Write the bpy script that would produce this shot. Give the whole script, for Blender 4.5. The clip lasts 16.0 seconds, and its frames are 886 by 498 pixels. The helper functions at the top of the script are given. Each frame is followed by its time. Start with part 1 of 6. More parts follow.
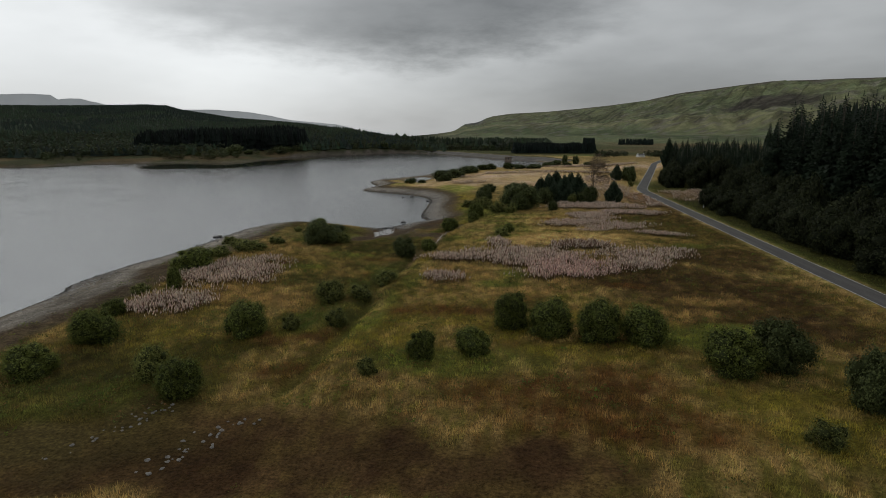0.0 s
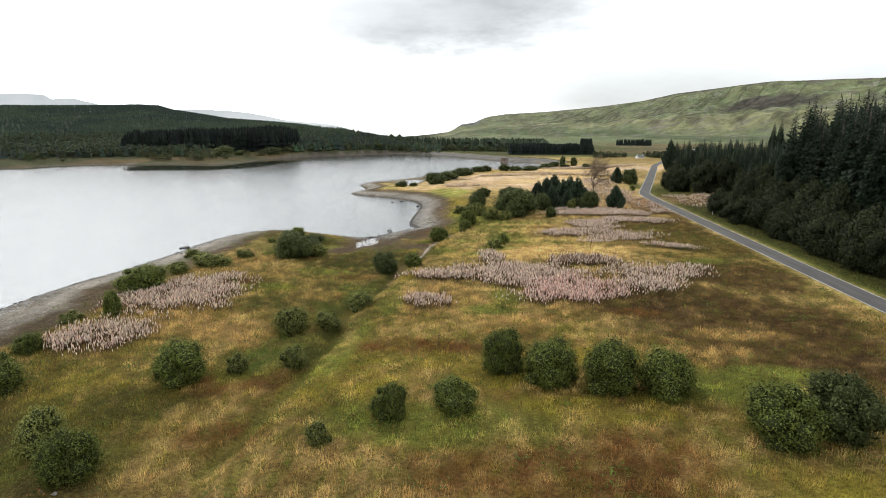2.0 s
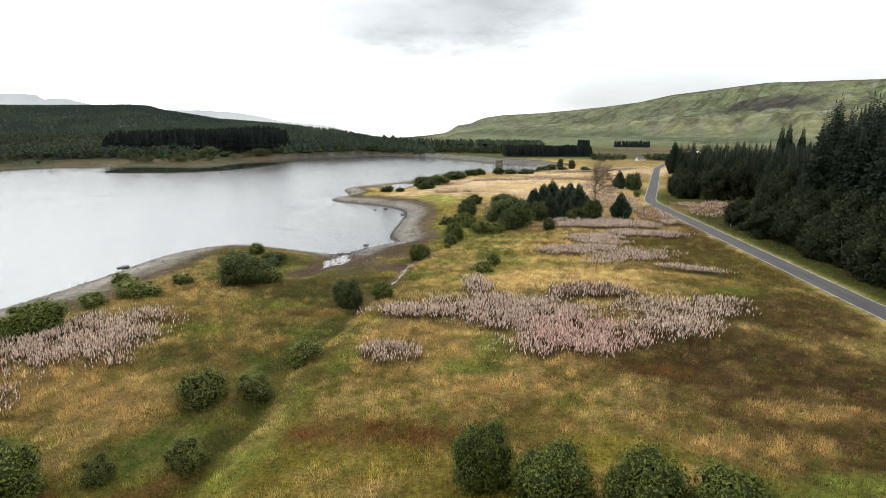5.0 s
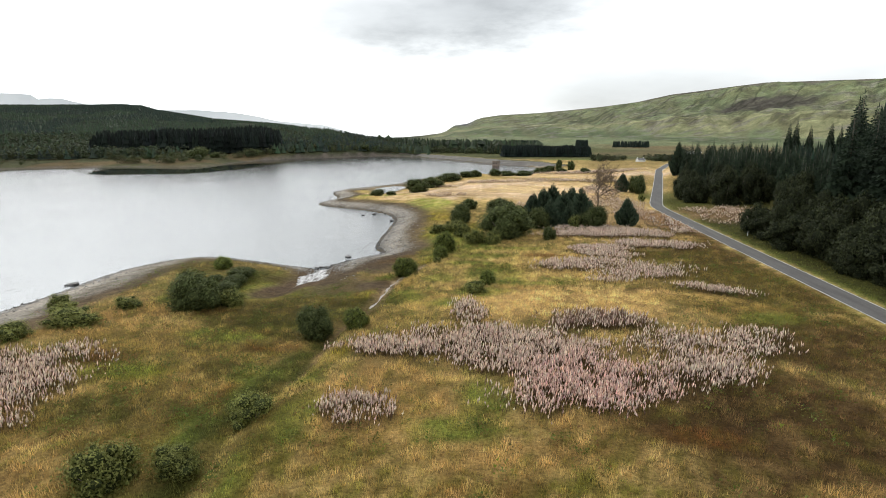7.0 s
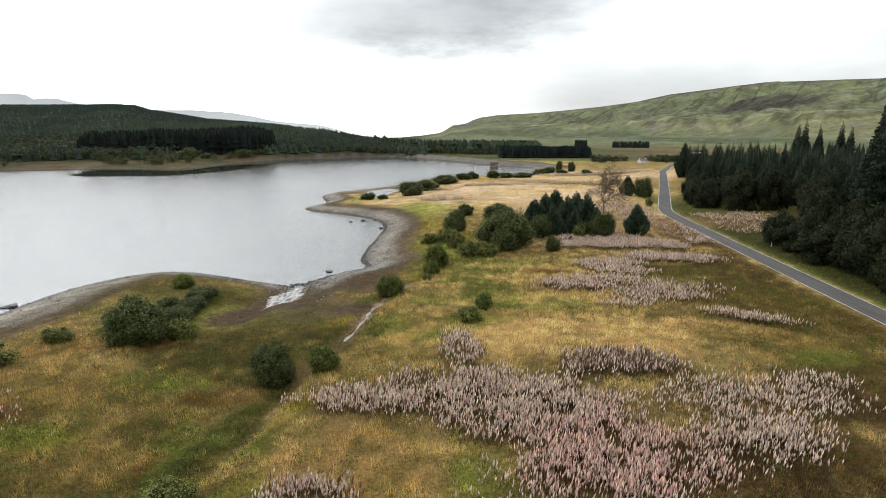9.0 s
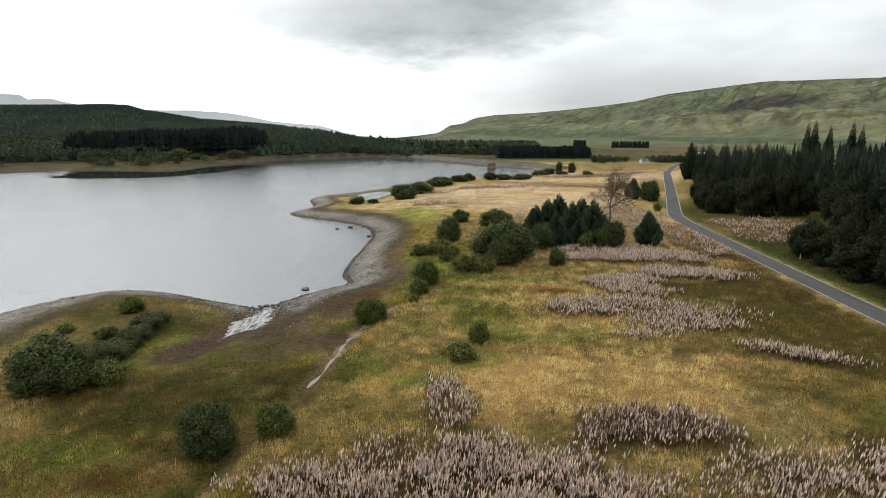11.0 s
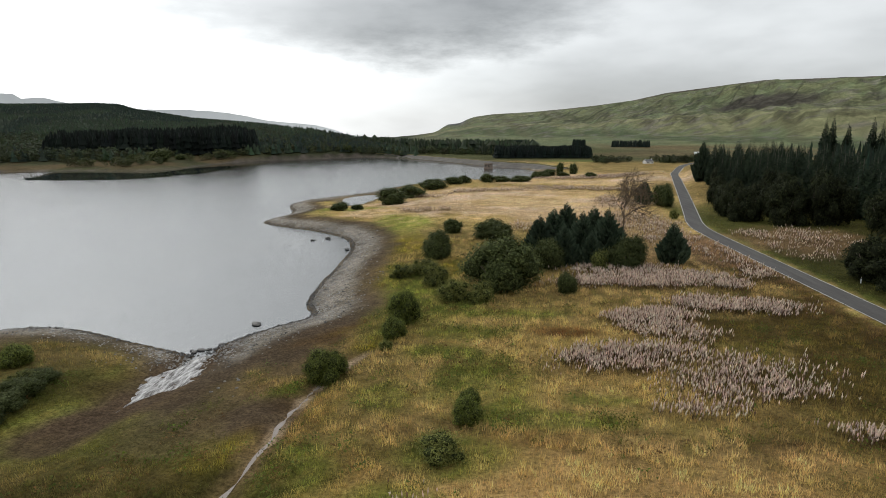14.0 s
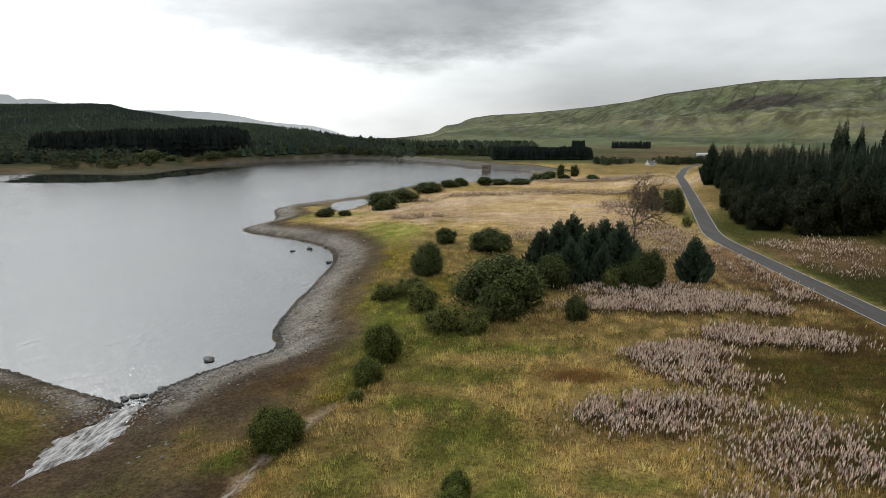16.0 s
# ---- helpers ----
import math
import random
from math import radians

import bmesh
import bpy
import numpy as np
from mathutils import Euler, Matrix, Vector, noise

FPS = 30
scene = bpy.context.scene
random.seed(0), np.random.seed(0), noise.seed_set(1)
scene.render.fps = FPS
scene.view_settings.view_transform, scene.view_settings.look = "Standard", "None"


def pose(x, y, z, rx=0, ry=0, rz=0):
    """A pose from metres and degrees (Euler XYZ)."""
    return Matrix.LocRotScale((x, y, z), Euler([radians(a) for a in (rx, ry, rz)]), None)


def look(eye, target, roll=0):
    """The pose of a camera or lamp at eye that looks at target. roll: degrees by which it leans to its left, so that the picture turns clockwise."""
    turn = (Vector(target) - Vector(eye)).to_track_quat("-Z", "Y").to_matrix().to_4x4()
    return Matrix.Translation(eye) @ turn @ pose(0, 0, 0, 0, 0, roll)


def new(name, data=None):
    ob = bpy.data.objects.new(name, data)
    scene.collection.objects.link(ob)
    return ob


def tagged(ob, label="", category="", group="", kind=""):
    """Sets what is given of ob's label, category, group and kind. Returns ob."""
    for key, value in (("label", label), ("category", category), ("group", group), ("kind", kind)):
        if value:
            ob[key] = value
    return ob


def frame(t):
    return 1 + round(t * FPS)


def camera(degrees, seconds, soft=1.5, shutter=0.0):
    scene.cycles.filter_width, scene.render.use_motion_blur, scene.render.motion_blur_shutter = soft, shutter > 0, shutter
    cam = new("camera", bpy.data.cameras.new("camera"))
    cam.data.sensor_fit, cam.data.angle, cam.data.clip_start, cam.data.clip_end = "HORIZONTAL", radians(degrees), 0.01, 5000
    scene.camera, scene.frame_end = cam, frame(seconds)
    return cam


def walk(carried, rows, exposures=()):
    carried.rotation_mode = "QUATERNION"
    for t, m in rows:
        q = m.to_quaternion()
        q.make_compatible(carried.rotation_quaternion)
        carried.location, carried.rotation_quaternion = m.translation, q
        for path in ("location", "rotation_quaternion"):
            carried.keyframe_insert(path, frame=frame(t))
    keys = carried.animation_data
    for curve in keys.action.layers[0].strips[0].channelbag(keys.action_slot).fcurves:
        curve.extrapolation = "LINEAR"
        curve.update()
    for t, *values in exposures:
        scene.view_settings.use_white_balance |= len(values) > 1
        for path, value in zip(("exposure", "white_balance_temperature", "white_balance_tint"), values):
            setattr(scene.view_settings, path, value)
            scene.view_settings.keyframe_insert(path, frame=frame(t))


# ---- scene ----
cam = camera(74.6, 16.0, soft=0.9)
METRES, EYE, TILT, LEAN, TURN = 112.06, 26.0, 0.0, 0.0, 6.2
ROWS = [
    (0.0, 0.0, 0.0, 0.0, -0.09, -11.59, 0.43),
    (0.5, 0.0051, 0.0321, 0.0007, -0.16, -11.59, 0.42),
    (1.0, 0.0097, 0.0624, 0.0009, -0.24, -11.58, 0.42),
    (1.5, 0.0143, 0.0929, 0.001, -0.32, -11.57, 0.41),
    (2.0, 0.0193, 0.1238, 0.0011, -0.4, -11.56, 0.4),
    (2.5, 0.0242, 0.1544, 0.001, -0.48, -11.52, 0.41),
    (3.0, 0.0294, 0.1849, 0.0009, -0.53, -11.5, 0.37),
    (3.5, 0.0347, 0.2156, 0.0009, -0.6, -11.48, 0.35),
    (4.0, 0.04, 0.2463, 0.0009, -0.65, -11.47, 0.34),
    (6.5, 0.0635, 0.4008, 0.0012, -0.92, -11.47, 0.29),
    (7.0, 0.0673, 0.4317, 0.0013, -0.99, -11.47, 0.31),
    (7.5, 0.0709, 0.4628, 0.0012, -1.03, -11.45, 0.32),
    (8.0, 0.0744, 0.4941, 0.0011, -1.08, -11.45, 0.35),
    (8.5, 0.0778, 0.5251, 0.0013, -1.14, -11.46, 0.34),
    (9.0, 0.0813, 0.5565, 0.0013, -1.19, -11.46, 0.33),
    (11.5, 0.0995, 0.7118, 0.0003, -1.46, -11.46, 0.41),
    (12.0, 0.1032, 0.7434, 0.0001, -1.49, -11.47, 0.42),
    (12.5, 0.1069, 0.7752, -0.0006, -1.53, -11.5, 0.43),
    (13.0, 0.1108, 0.8066, -0.0011, -1.57, -11.51, 0.44),
    (13.5, 0.115, 0.8378, -0.0019, -1.62, -11.52, 0.45),
    (14.0, 0.1188, 0.8683, -0.0023, -1.67, -11.52, 0.43),
    (14.5, 0.123, 0.8987, -0.0026, -1.69, -11.5, 0.45),
    (15.0, 0.1268, 0.9291, -0.0029, -1.73, -11.48, 0.43),
    (15.5, 0.131, 0.96, -0.0035, -1.78, -11.46, 0.43),
    (16.0, 0.1352, 0.9906, -0.004, -1.82, -11.43, 0.41),
]
walk_rows = [(t, pose(0, 0, EYE, TILT, LEAN, TURN) @ pose(METRES * x, METRES * y, METRES * z, 90 + pitch, roll, yaw)) for t, x, y, z, yaw, pitch, roll in ROWS]
# the picture fades in from dark, then the camera closes its iris a little
walk(cam, walk_rows, [(0.0, -1.65), (0.2, -0.6), (0.5, -0.05), (1.5, -0.05), (4.0, -0.03), (7.0, -0.06), (9.0, -0.2), (12.0, -0.6), (16.0, -0.75)])

# ---- world and sun ----
SUN_AZ, SUN_EL = -35.0, 42.0
world = bpy.data.worlds.new("overcast_sky")
scene.world = world
world.use_nodes = True


def overcast(nt):
    N, L = nt.nodes, nt.links
    N.clear()
    out = N.new("ShaderNodeOutputWorld")
    bg = N.new("ShaderNodeBackground")
    sky = N.new("ShaderNodeTexSky")
    sky.sky_type, sky.sun_disc = "NISHITA", False
    sky.sun_elevation, sky.sun_rotation = radians(SUN_EL), radians(SUN_AZ)
    co = N.new("ShaderNodeTexCoord")
    sep = N.new("ShaderNodeSeparateXYZ")
    L.new(co.outputs["Generated"], sep.inputs[0])

    def mth(op, a, b=None, c=None):
        n = N.new("ShaderNodeMath")
        n.operation = op
        for i, v in enumerate((a, b, c)):
            if v is None:
                continue
            if isinstance(v, (int, float)):
                n.inputs[i].default_value = v
            else:
                L.new(v, n.inputs[i])
        return n.outputs[0]

    def smooth(v, lo, hi):
        n = N.new("ShaderNodeMapRange")
        n.interpolation_type = "SMOOTHSTEP"
        L.new(v, n.inputs[0])
        n.inputs[1].default_value, n.inputs[2].default_value = lo, hi
        return n.outputs[0]

    stretch = N.new("ShaderNodeMapping")
    stretch.inputs["Scale"].default_value = (1.0, 1.0, 3.2)
    L.new(co.outputs["Generated"], stretch.inputs[0])

    def cloud(scale, detail, rough, at):
        m = N.new("ShaderNodeMapping")
        m.inputs["Location"].default_value = at
        L.new(stretch.outputs[0], m.inputs[0])
        n = N.new("ShaderNodeTexNoise")
        n.inputs["Scale"].default_value, n.inputs["Detail"].default_value, n.inputs["Roughness"].default_value = scale, detail, rough
        L.new(m.outputs[0], n.inputs["Vector"])
        return n.outputs["Fac"]

    wisps = cloud(2.6, 4, 0.5, (0.3, 0.2, 0.0))
    fine = cloud(8.0, 6, 0.62, (2.0, 1.0, 0.5))
    # the grey cloud bank that hangs ahead, and the grey veil over the hill
    ax = mth("ADD", sep.outputs[0], mth("MULTIPLY", mth("SUBTRACT", wisps, 0.5), 0.30))
    az = mth("ADD", sep.outputs[2], mth("MULTIPLY", mth("SUBTRACT", fine, 0.5), 0.10))
    ex = mth("DIVIDE", mth("ADD", ax, 0.19), 0.33)
    ez = mth("DIVIDE", mth("SUBTRACT", az, 0.225), 0.115)
    bank = smooth(mth("ADD", mth("MULTIPLY", ex, ex), mth("MULTIPLY", ez, ez)), 1.75, 0.25)
    vx = mth("DIVIDE", mth("SUBTRACT", ax, 0.36), 0.42)
    vz = mth("DIVIDE", mth("SUBTRACT", az, 0.095), 0.065)
    veil = smooth(mth("ADD", mth("MULTIPLY", vx, vx), mth("MULTIPLY", vz, vz)), 2.0, 0.0)
    ahead = smooth(sep.outputs[1], -0.1, 0.3)
    grey = mth("MULTIPLY", mth("ADD", mth("MULTIPLY", bank, 1.14), mth("MULTIPLY", veil, 0.12)), ahead)
    mottled = mth("ADD", mth("MULTIPLY", smooth(wisps, 0.26, 0.74), 0.46), mth("MULTIPLY", smooth(fine, 0.40, 0.70), 0.12))
    light = mth("SUBTRACT", mth("SUBTRACT", mth("ADD", 1.58, mth("MULTIPLY", mth("SUBTRACT", fine, 0.5), 0.12)), mottled), grey)
    # the hidden sun brightens the cloud before it
    toward = N.new("ShaderNodeVectorMath")
    toward.operation = "DOT_PRODUCT"
    L.new(co.outputs["Generated"], toward.inputs[0])
    toward.inputs[1].default_value = tuple(Vector((math.sin(radians(SUN_AZ)), math.cos(radians(SUN_AZ)), 0.68)).normalized())
    light = mth("ADD", light, mth("MULTIPLY", smooth(toward.outputs["Value"], 0.60, 1.0), 0.85))
    # extra brightness added in the western sky, to lighten the water
    light = mth("ADD", light, mth("MULTIPLY", mth("MULTIPLY", smooth(sep.outputs[0], 0.0, -0.5), smooth(sep.outputs[2], 0.75, 0.15)), 0.62))
    low = smooth(mth("ADD", sep.outputs[2], mth("MULTIPLY", mth("SUBTRACT", fine, 0.5), 0.06)), 0.11, 0.02)
    light = mth("SUBTRACT", light, mth("MULTIPLY", low, 0.30))
    tint = N.new("ShaderNodeMix")
    tint.data_type = "RGBA"
    L.new(light, tint.inputs[0])
    tint.inputs[6].default_value, tint.inputs[7].default_value = (0.0, 0.008, 0.012, 1), (0.965, 1.0, 1.015, 1)
    tint.clamp_factor = False
    blue = N.new("ShaderNodeMix")
    blue.data_type = "RGBA"
    blue.blend_type = "ADD"
    blue.inputs[0].default_value = 0.012
    L.new(tint.outputs[2], blue.inputs[6])
    L.new(sky.outputs[0], blue.inputs[7])
    L.new(blue.outputs[2], bg.inputs["Color"])
    bg.inputs["Strength"].default_value = 1.0
    L.new(bg.outputs[0], out.inputs["Surface"])


overcast(world.node_tree)
sun = new("sun", bpy.data.lights.new("sun", "SUN"))
sun.data.energy, sun.data.angle, sun.data.color = 0.8, radians(14), (1.0, 0.96, 0.9)
sun_way = Vector((math.sin(radians(SUN_AZ)) * math.cos(radians(SUN_EL)), math.cos(radians(SUN_AZ)) * math.cos(radians(SUN_EL)), math.sin(radians(SUN_EL))))
sun.matrix_world = look(sun_way * 100, (0, 0, 0))


# ---- materials ----
def material(name):
    m = bpy.data.materials.new(name)
    m.use_nodes = True
    nt = m.node_tree
    return m, nt.nodes, nt.links, nt.nodes["Principled BSDF"]


def noise_node(N, L, scale, detail=5.0, rough=0.6, coords="Object", stretch=None):
    co = N.new("ShaderNodeTexCoord")
    n = N.new("ShaderNodeTexNoise")
    n.inputs["Scale"].default_value, n.inputs["Detail"].default_value, n.inputs["Roughness"].default_value = scale, detail, rough
    src = co.outputs[coords]
    if stretch:
        mp = N.new("ShaderNodeMapping")
        mp.inputs["Scale"].default_value = stretch
        L.new(src, mp.inputs[0])
        src = mp.outputs[0]
    L.new(src, n.inputs["Vector"])
    return n.outputs["Fac"]


def ranged(N, L, v, lo, hi, a, b):
    n = N.new("ShaderNodeMapRange")
    L.new(v, n.inputs[0])
    for i, x in enumerate((lo, hi, a, b)):
        n.inputs[i + 1].default_value = x
    return n.outputs[0]


def times(N, L, col, fac):
    n = N.new("ShaderNodeMix")
    n.data_type, n.blend_type = "RGBA", "MULTIPLY"
    n.inputs[0].default_value = 1.0
    L.new(col, n.inputs[6])
    comb = N.new("ShaderNodeCombineColor")
    for i in range(3):
        L.new(fac, comb.inputs[i])
    L.new(comb.outputs[0], n.inputs[7])
    return n.outputs[2]


def mixed(N, L, fac, a, b):
    n = N.new("ShaderNodeMix")
    n.data_type = "RGBA"
    if isinstance(fac, float):
        n.inputs[0].default_value = fac
    else:
        L.new(fac, n.inputs[0])
    for i, c in ((6, a), (7, b)):
        if isinstance(c, tuple):
            n.inputs[i].default_value = (*c, 1)
        else:
            L.new(c, n.inputs[i])
    return n.outputs[2]


def bumped(N, L, bsdf, height, strength, distance):
    b = N.new("ShaderNodeBump")
    b.inputs["Strength"].default_value, b.inputs["Distance"].default_value = strength, distance
    L.new(height, b.inputs["Height"])
    L.new(b.outputs[0], bsdf.inputs["Normal"])


def ground_material():
    m, N, L, B = material("moor_ground")
    at = N.new("ShaderNodeAttribute")
    at.attribute_name = "tone"
    big, mid, fine = noise_node(N, L, 0.07, 7, 0.7), noise_node(N, L, 0.9, 6, 0.65), noise_node(N, L, 3.2, 4, 0.75)
    c = times(N, L, at.outputs["Color"], ranged(N, L, big, 0.32, 0.68, 0.74, 1.26))
    c = times(N, L, c, ranged(N, L, mid, 0.3, 0.7, 0.72, 1.28))
    c = times(N, L, c, ranged(N, L, fine, 0.34, 0.66, 0.45, 1.55))
    broad = noise_node(N, L, 0.018, 6, 0.7)
    c = times(N, L, c, ranged(N, L, broad, 0.32, 0.68, 0.75, 1.25))
    # narrow darker gullies and pale sheep tracks that score the high slopes
    geo = N.new("ShaderNodeNewGeometry")
    where = N.new("ShaderNodeSeparateXYZ")
    L.new(geo.outputs["Position"], where.inputs[0])
    high = ranged(N, L, where.outputs[2], 18.0, 45.0, 0.0, 1.0)

    def score(scale, turn, along, width, dark):
        co = N.new("ShaderNodeTexCoord")
        rot = N.new("ShaderNodeMapping")
        rot.inputs["Rotation"].default_value = (0, 0, radians(turn))
        L.new(co.outputs["Object"], rot.inputs[0])
        sq = N.new("ShaderNodeMapping")
        sq.inputs["Scale"].default_value = (1.0, along, 0.0)
        L.new(rot.outputs[0], sq.inputs[0])
        n = N.new("ShaderNodeTexNoise")
        n.inputs["Scale"].default_value, n.inputs["Detail"].default_value, n.inputs["Roughness"].default_value = scale, 4, 0.55
        L.new(sq.outputs[0], n.inputs["Vector"])
        off = N.new("ShaderNodeMath")
        off.operation = "SUBTRACT"
        L.new(n.outputs["Fac"], off.inputs[0])
        off.inputs[1].default_value = 0.5
        ab = N.new("ShaderNodeMath")
        ab.operation = "ABSOLUTE"
        L.new(off.outputs[0], ab.inputs[0])
        line = ranged(N, L, ab.outputs[0], 0.0, width, dark, 1.0)
        mx = N.new("ShaderNodeMix")
        L.new(high, mx.inputs[0])
        mx.inputs[2].default_value = 1.0
        L.new(line, mx.inputs[3])
        return mx.outputs[0]

    c = times(N, L, c, score(0.0075, 32, 0.20, 0.035, 0.52))
    c = times(N, L, c, score(0.018, 12, 0.25, 0.05, 0.72))
    c = times(N, L, c, score(0.009, -62, 0.16, 0.03, 1.35))
    L.new(c, B.inputs["Base Color"])
    B.inputs["Roughness"].default_value = 0.95
    B.inputs["Specular IOR Level"].default_value = 0.04
    hump = noise_node(N, L, 0.55, 5, 0.65)
    rough = N.new("ShaderNodeMath")
    rough.operation = "MULTIPLY_ADD"
    L.new(hump, rough.inputs[0])
    rough.inputs[1].default_value = 5.0
    L.new(fine, rough.inputs[2])
    bumped(N, L, B, rough.outputs[0], 0.6, 0.22)
    return m


def leafy(name, dark, light, translucent=0.25, use_tone=False, rough=0.6, spread=(0.6, 1.35), up=0.0):
    """Foliage: a colour for each leaf or blade, and some light through it."""
    m, N, L, B = material(name)
    geo = N.new("ShaderNodeNewGeometry")
    rnd = geo.outputs["Random Per Island"]
    if use_tone:
        at = N.new("ShaderNodeAttribute")
        at.attribute_name = "tone"
        c = times(N, L, at.outputs["Color"], ranged(N, L, rnd, 0, 1, *spread))
    else:
        obj = N.new("ShaderNodeObjectInfo")
        c = mixed(N, L, rnd, dark, light)
        c = times(N, L, c, ranged(N, L, obj.outputs["Random"], 0, 1, 0.78, 1.22))
        patch = noise_node(N, L, 3.0, 3, 0.6)
        c = times(N, L, c, ranged(N, L, patch, 0.3, 0.7, 0.8, 1.2))
    L.new(c, B.inputs["Base Color"])
    B.inputs["Roughness"].default_value = rough
    B.inputs["Specular IOR Level"].default_value = 0.07
    tr = N.new("ShaderNodeBsdfTranslucent")
    if up:
        # thin leaves lean every way: their mean faces the sky
        lift = N.new("ShaderNodeVectorMath")
        lift.operation = "ADD"
        lift.inputs[1].default_value = (0, 0, up)
        L.new(geo.outputs["Normal"], lift.inputs[0])
        unit = N.new("ShaderNodeVectorMath")
        unit.operation = "NORMALIZE"
        L.new(lift.outputs[0], unit.inputs[0])
        L.new(unit.outputs[0], B.inputs["Normal"])
    L.new(c, tr.inputs["Color"])
    mix = N.new("ShaderNodeMixShader")
    mix.inputs[0].default_value = translucent
    L.new(B.outputs[0], mix.inputs[1])
    L.new(tr.outputs[0], mix.inputs[2])
    L.new(mix.outputs[0], N["Material Output"].inputs["Surface"])
    return m


def grainy(name, a, b, scale, rough=0.85, bump=0.3, dist=0.02, fine=None, metal=0.0):
    """A rough solid surface in two tones at two scales."""
    m, N, L, B = material(name)
    n1, n2 = noise_node(N, L, scale, 6, 0.6), noise_node(N, L, fine or scale * 7, 4, 0.65)
    c = mixed(N, L, ranged(N, L, n1, 0.35, 0.65, 0, 1), a, b)
    c = times(N, L, c, ranged(N, L, n2, 0.3, 0.7, 0.78, 1.22))
    obj = N.new("ShaderNodeObjectInfo")
    c = times(N, L, c, ranged(N, L, obj.outputs["Random"], 0, 1, 0.85, 1.15))
    L.new(c, B.inputs["Base Color"])
    B.inputs["Roughness"].default_value, B.inputs["Metallic"].default_value = rough, metal
    bumped(N, L, B, n2, bump, dist)
    return m


def water_material():
    m, N, L, B = material("lake_water")
    n1 = noise_node(N, L, 0.75, 6, 0.62, "Object", (1.0, 0.55, 1.0))
    n2 = noise_node(N, L, 0.035, 3, 0.5)
    calm = N.new("ShaderNodeAttribute")
    calm.attribute_name = "tone"
    lee = calm.outputs["Fac"]
    B.inputs["Base Color"].default_value = (0.022, 0.027, 0.030, 1)
    B.inputs["IOR"].default_value = 2.45
    still = N.new("ShaderNodeMath")
    still.operation = "MULTIPLY"
    L.new(ranged(N, L, n2, 0.35, 0.65, 0.05, 0.12), still.inputs[0])
    L.new(lee, still.inputs[1])
    L.new(still.outputs[0], B.inputs["Roughness"])
    b = N.new("ShaderNodeBump")
    b.inputs["Distance"].default_value = 0.33
    L.new(ranged(N, L, lee, 0.0, 1.0, 0.002, 0.55), b.inputs["Strength"])
    L.new(n1, b.inputs["Height"])
    L.new(b.outputs[0], B.inputs["Normal"])
    return m


def riffle_material():
    """Shallow running water, broken white over stones."""
    m, N, L, B = material("stream_riffle")
    n1, n2 = noise_node(N, L, 1.7, 7, 0.72, "Object", (1.4, 0.26, 1.0)), noise_node(N, L, 0.5, 3, 0.5)
    foam = ranged(N, L, n1, 0.40, 0.62, 0.0, 1.0)
    L.new(mixed(N, L, foam, (0.085, 0.074, 0.068), (0.58, 0.57, 0.56)), B.inputs["Base Color"])
    B.inputs["IOR"].default_value = 1.4
    B.inputs["Specular IOR Level"].default_value = 0.2
    L.new(ranged(N, L, n2, 0.35, 0.65, 0.35, 0.6), B.inputs["Roughness"])
    bumped(N, L, B, n1, 0.5, 0.2)
    return m


def asphalt_material():
    m, N, L, B = material("road_asphalt")
    n1, n2, n3 = noise_node(N, L, 0.25, 4, 0.6, "Object", (3.0, 0.25, 1.0)), noise_node(N, L, 3.0, 5, 0.7), noise_node(N, L, 40.0, 2, 0.6)
    c = mixed(N, L, ranged(N, L, n1, 0.35, 0.65, 0, 1), (0.064, 0.060, 0.057), (0.094, 0.089, 0.084))
    c = times(N, L, c, ranged(N, L, n2, 0.3, 0.7, 0.85, 1.15))
    c = times(N, L, c, ranged(N, L, n3, 0.3, 0.7, 0.85, 1.15))
    L.new(c, B.inputs["Base Color"])
    B.inputs["Roughness"].default_value = 0.85
    B.inputs["Specular IOR Level"].default_value = 0.25
    bumped(N, L, B, n3, 0.3, 0.01)
    return m


GROUND = ground_material()
WATER = water_material()
RIFFLE = riffle_material()
ASPHALT = asphalt_material()
PAINT = grainy("worn_road_paint", (0.62, 0.60, 0.56), (0.42, 0.41, 0.38), 0.8, 0.7, 0.1, 0.005)
GRASS = leafy("dry_grass", None, None, 0.3, True, 0.75, (0.78, 1.22), 0.9)
HERB = leafy("willowherb", None, None, 0.4, True, 0.8, (0.75, 1.25), 0.35)
WILLOW = leafy("willow_leaves", (0.062, 0.078, 0.018), (0.185, 0.210, 0.046), 0.25, up=0.35)
WILLOW_PALE = leafy("grey_willow_leaves", (0.100, 0.112, 0.030), (0.240, 0.245, 0.070), 0.25, up=0.35)
WILLOW_DARK = leafy("alder_leaves", (0.040, 0.053, 0.020), (0.118, 0.136, 0.046), 0.2, up=0.4)
# dark fills for the crowns: the shade behind the leaves as a colour
CORE_SHADE = grainy("inner_shade", (0.022, 0.027, 0.010), (0.040, 0.048, 0.018), 4.0, 0.95, 0.5, 0.05)
TREE_CORE_SHADE = grainy("dense_tree_shade", (0.008, 0.010, 0.006), (0.018, 0.021, 0.011), 4.0, 0.95, 0.5, 0.05)
for inner in (CORE_SHADE, TREE_CORE_SHADE):
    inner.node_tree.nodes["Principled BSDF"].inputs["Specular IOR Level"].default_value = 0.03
NEEDLE = leafy("spruce_needles", (0.010, 0.017, 0.010), (0.030, 0.043, 0.025), 0.1)
EDGE = leafy("edge_tree_leaves", (0.014, 0.018, 0.008), (0.043, 0.050, 0.020), 0.25, up=0.3)
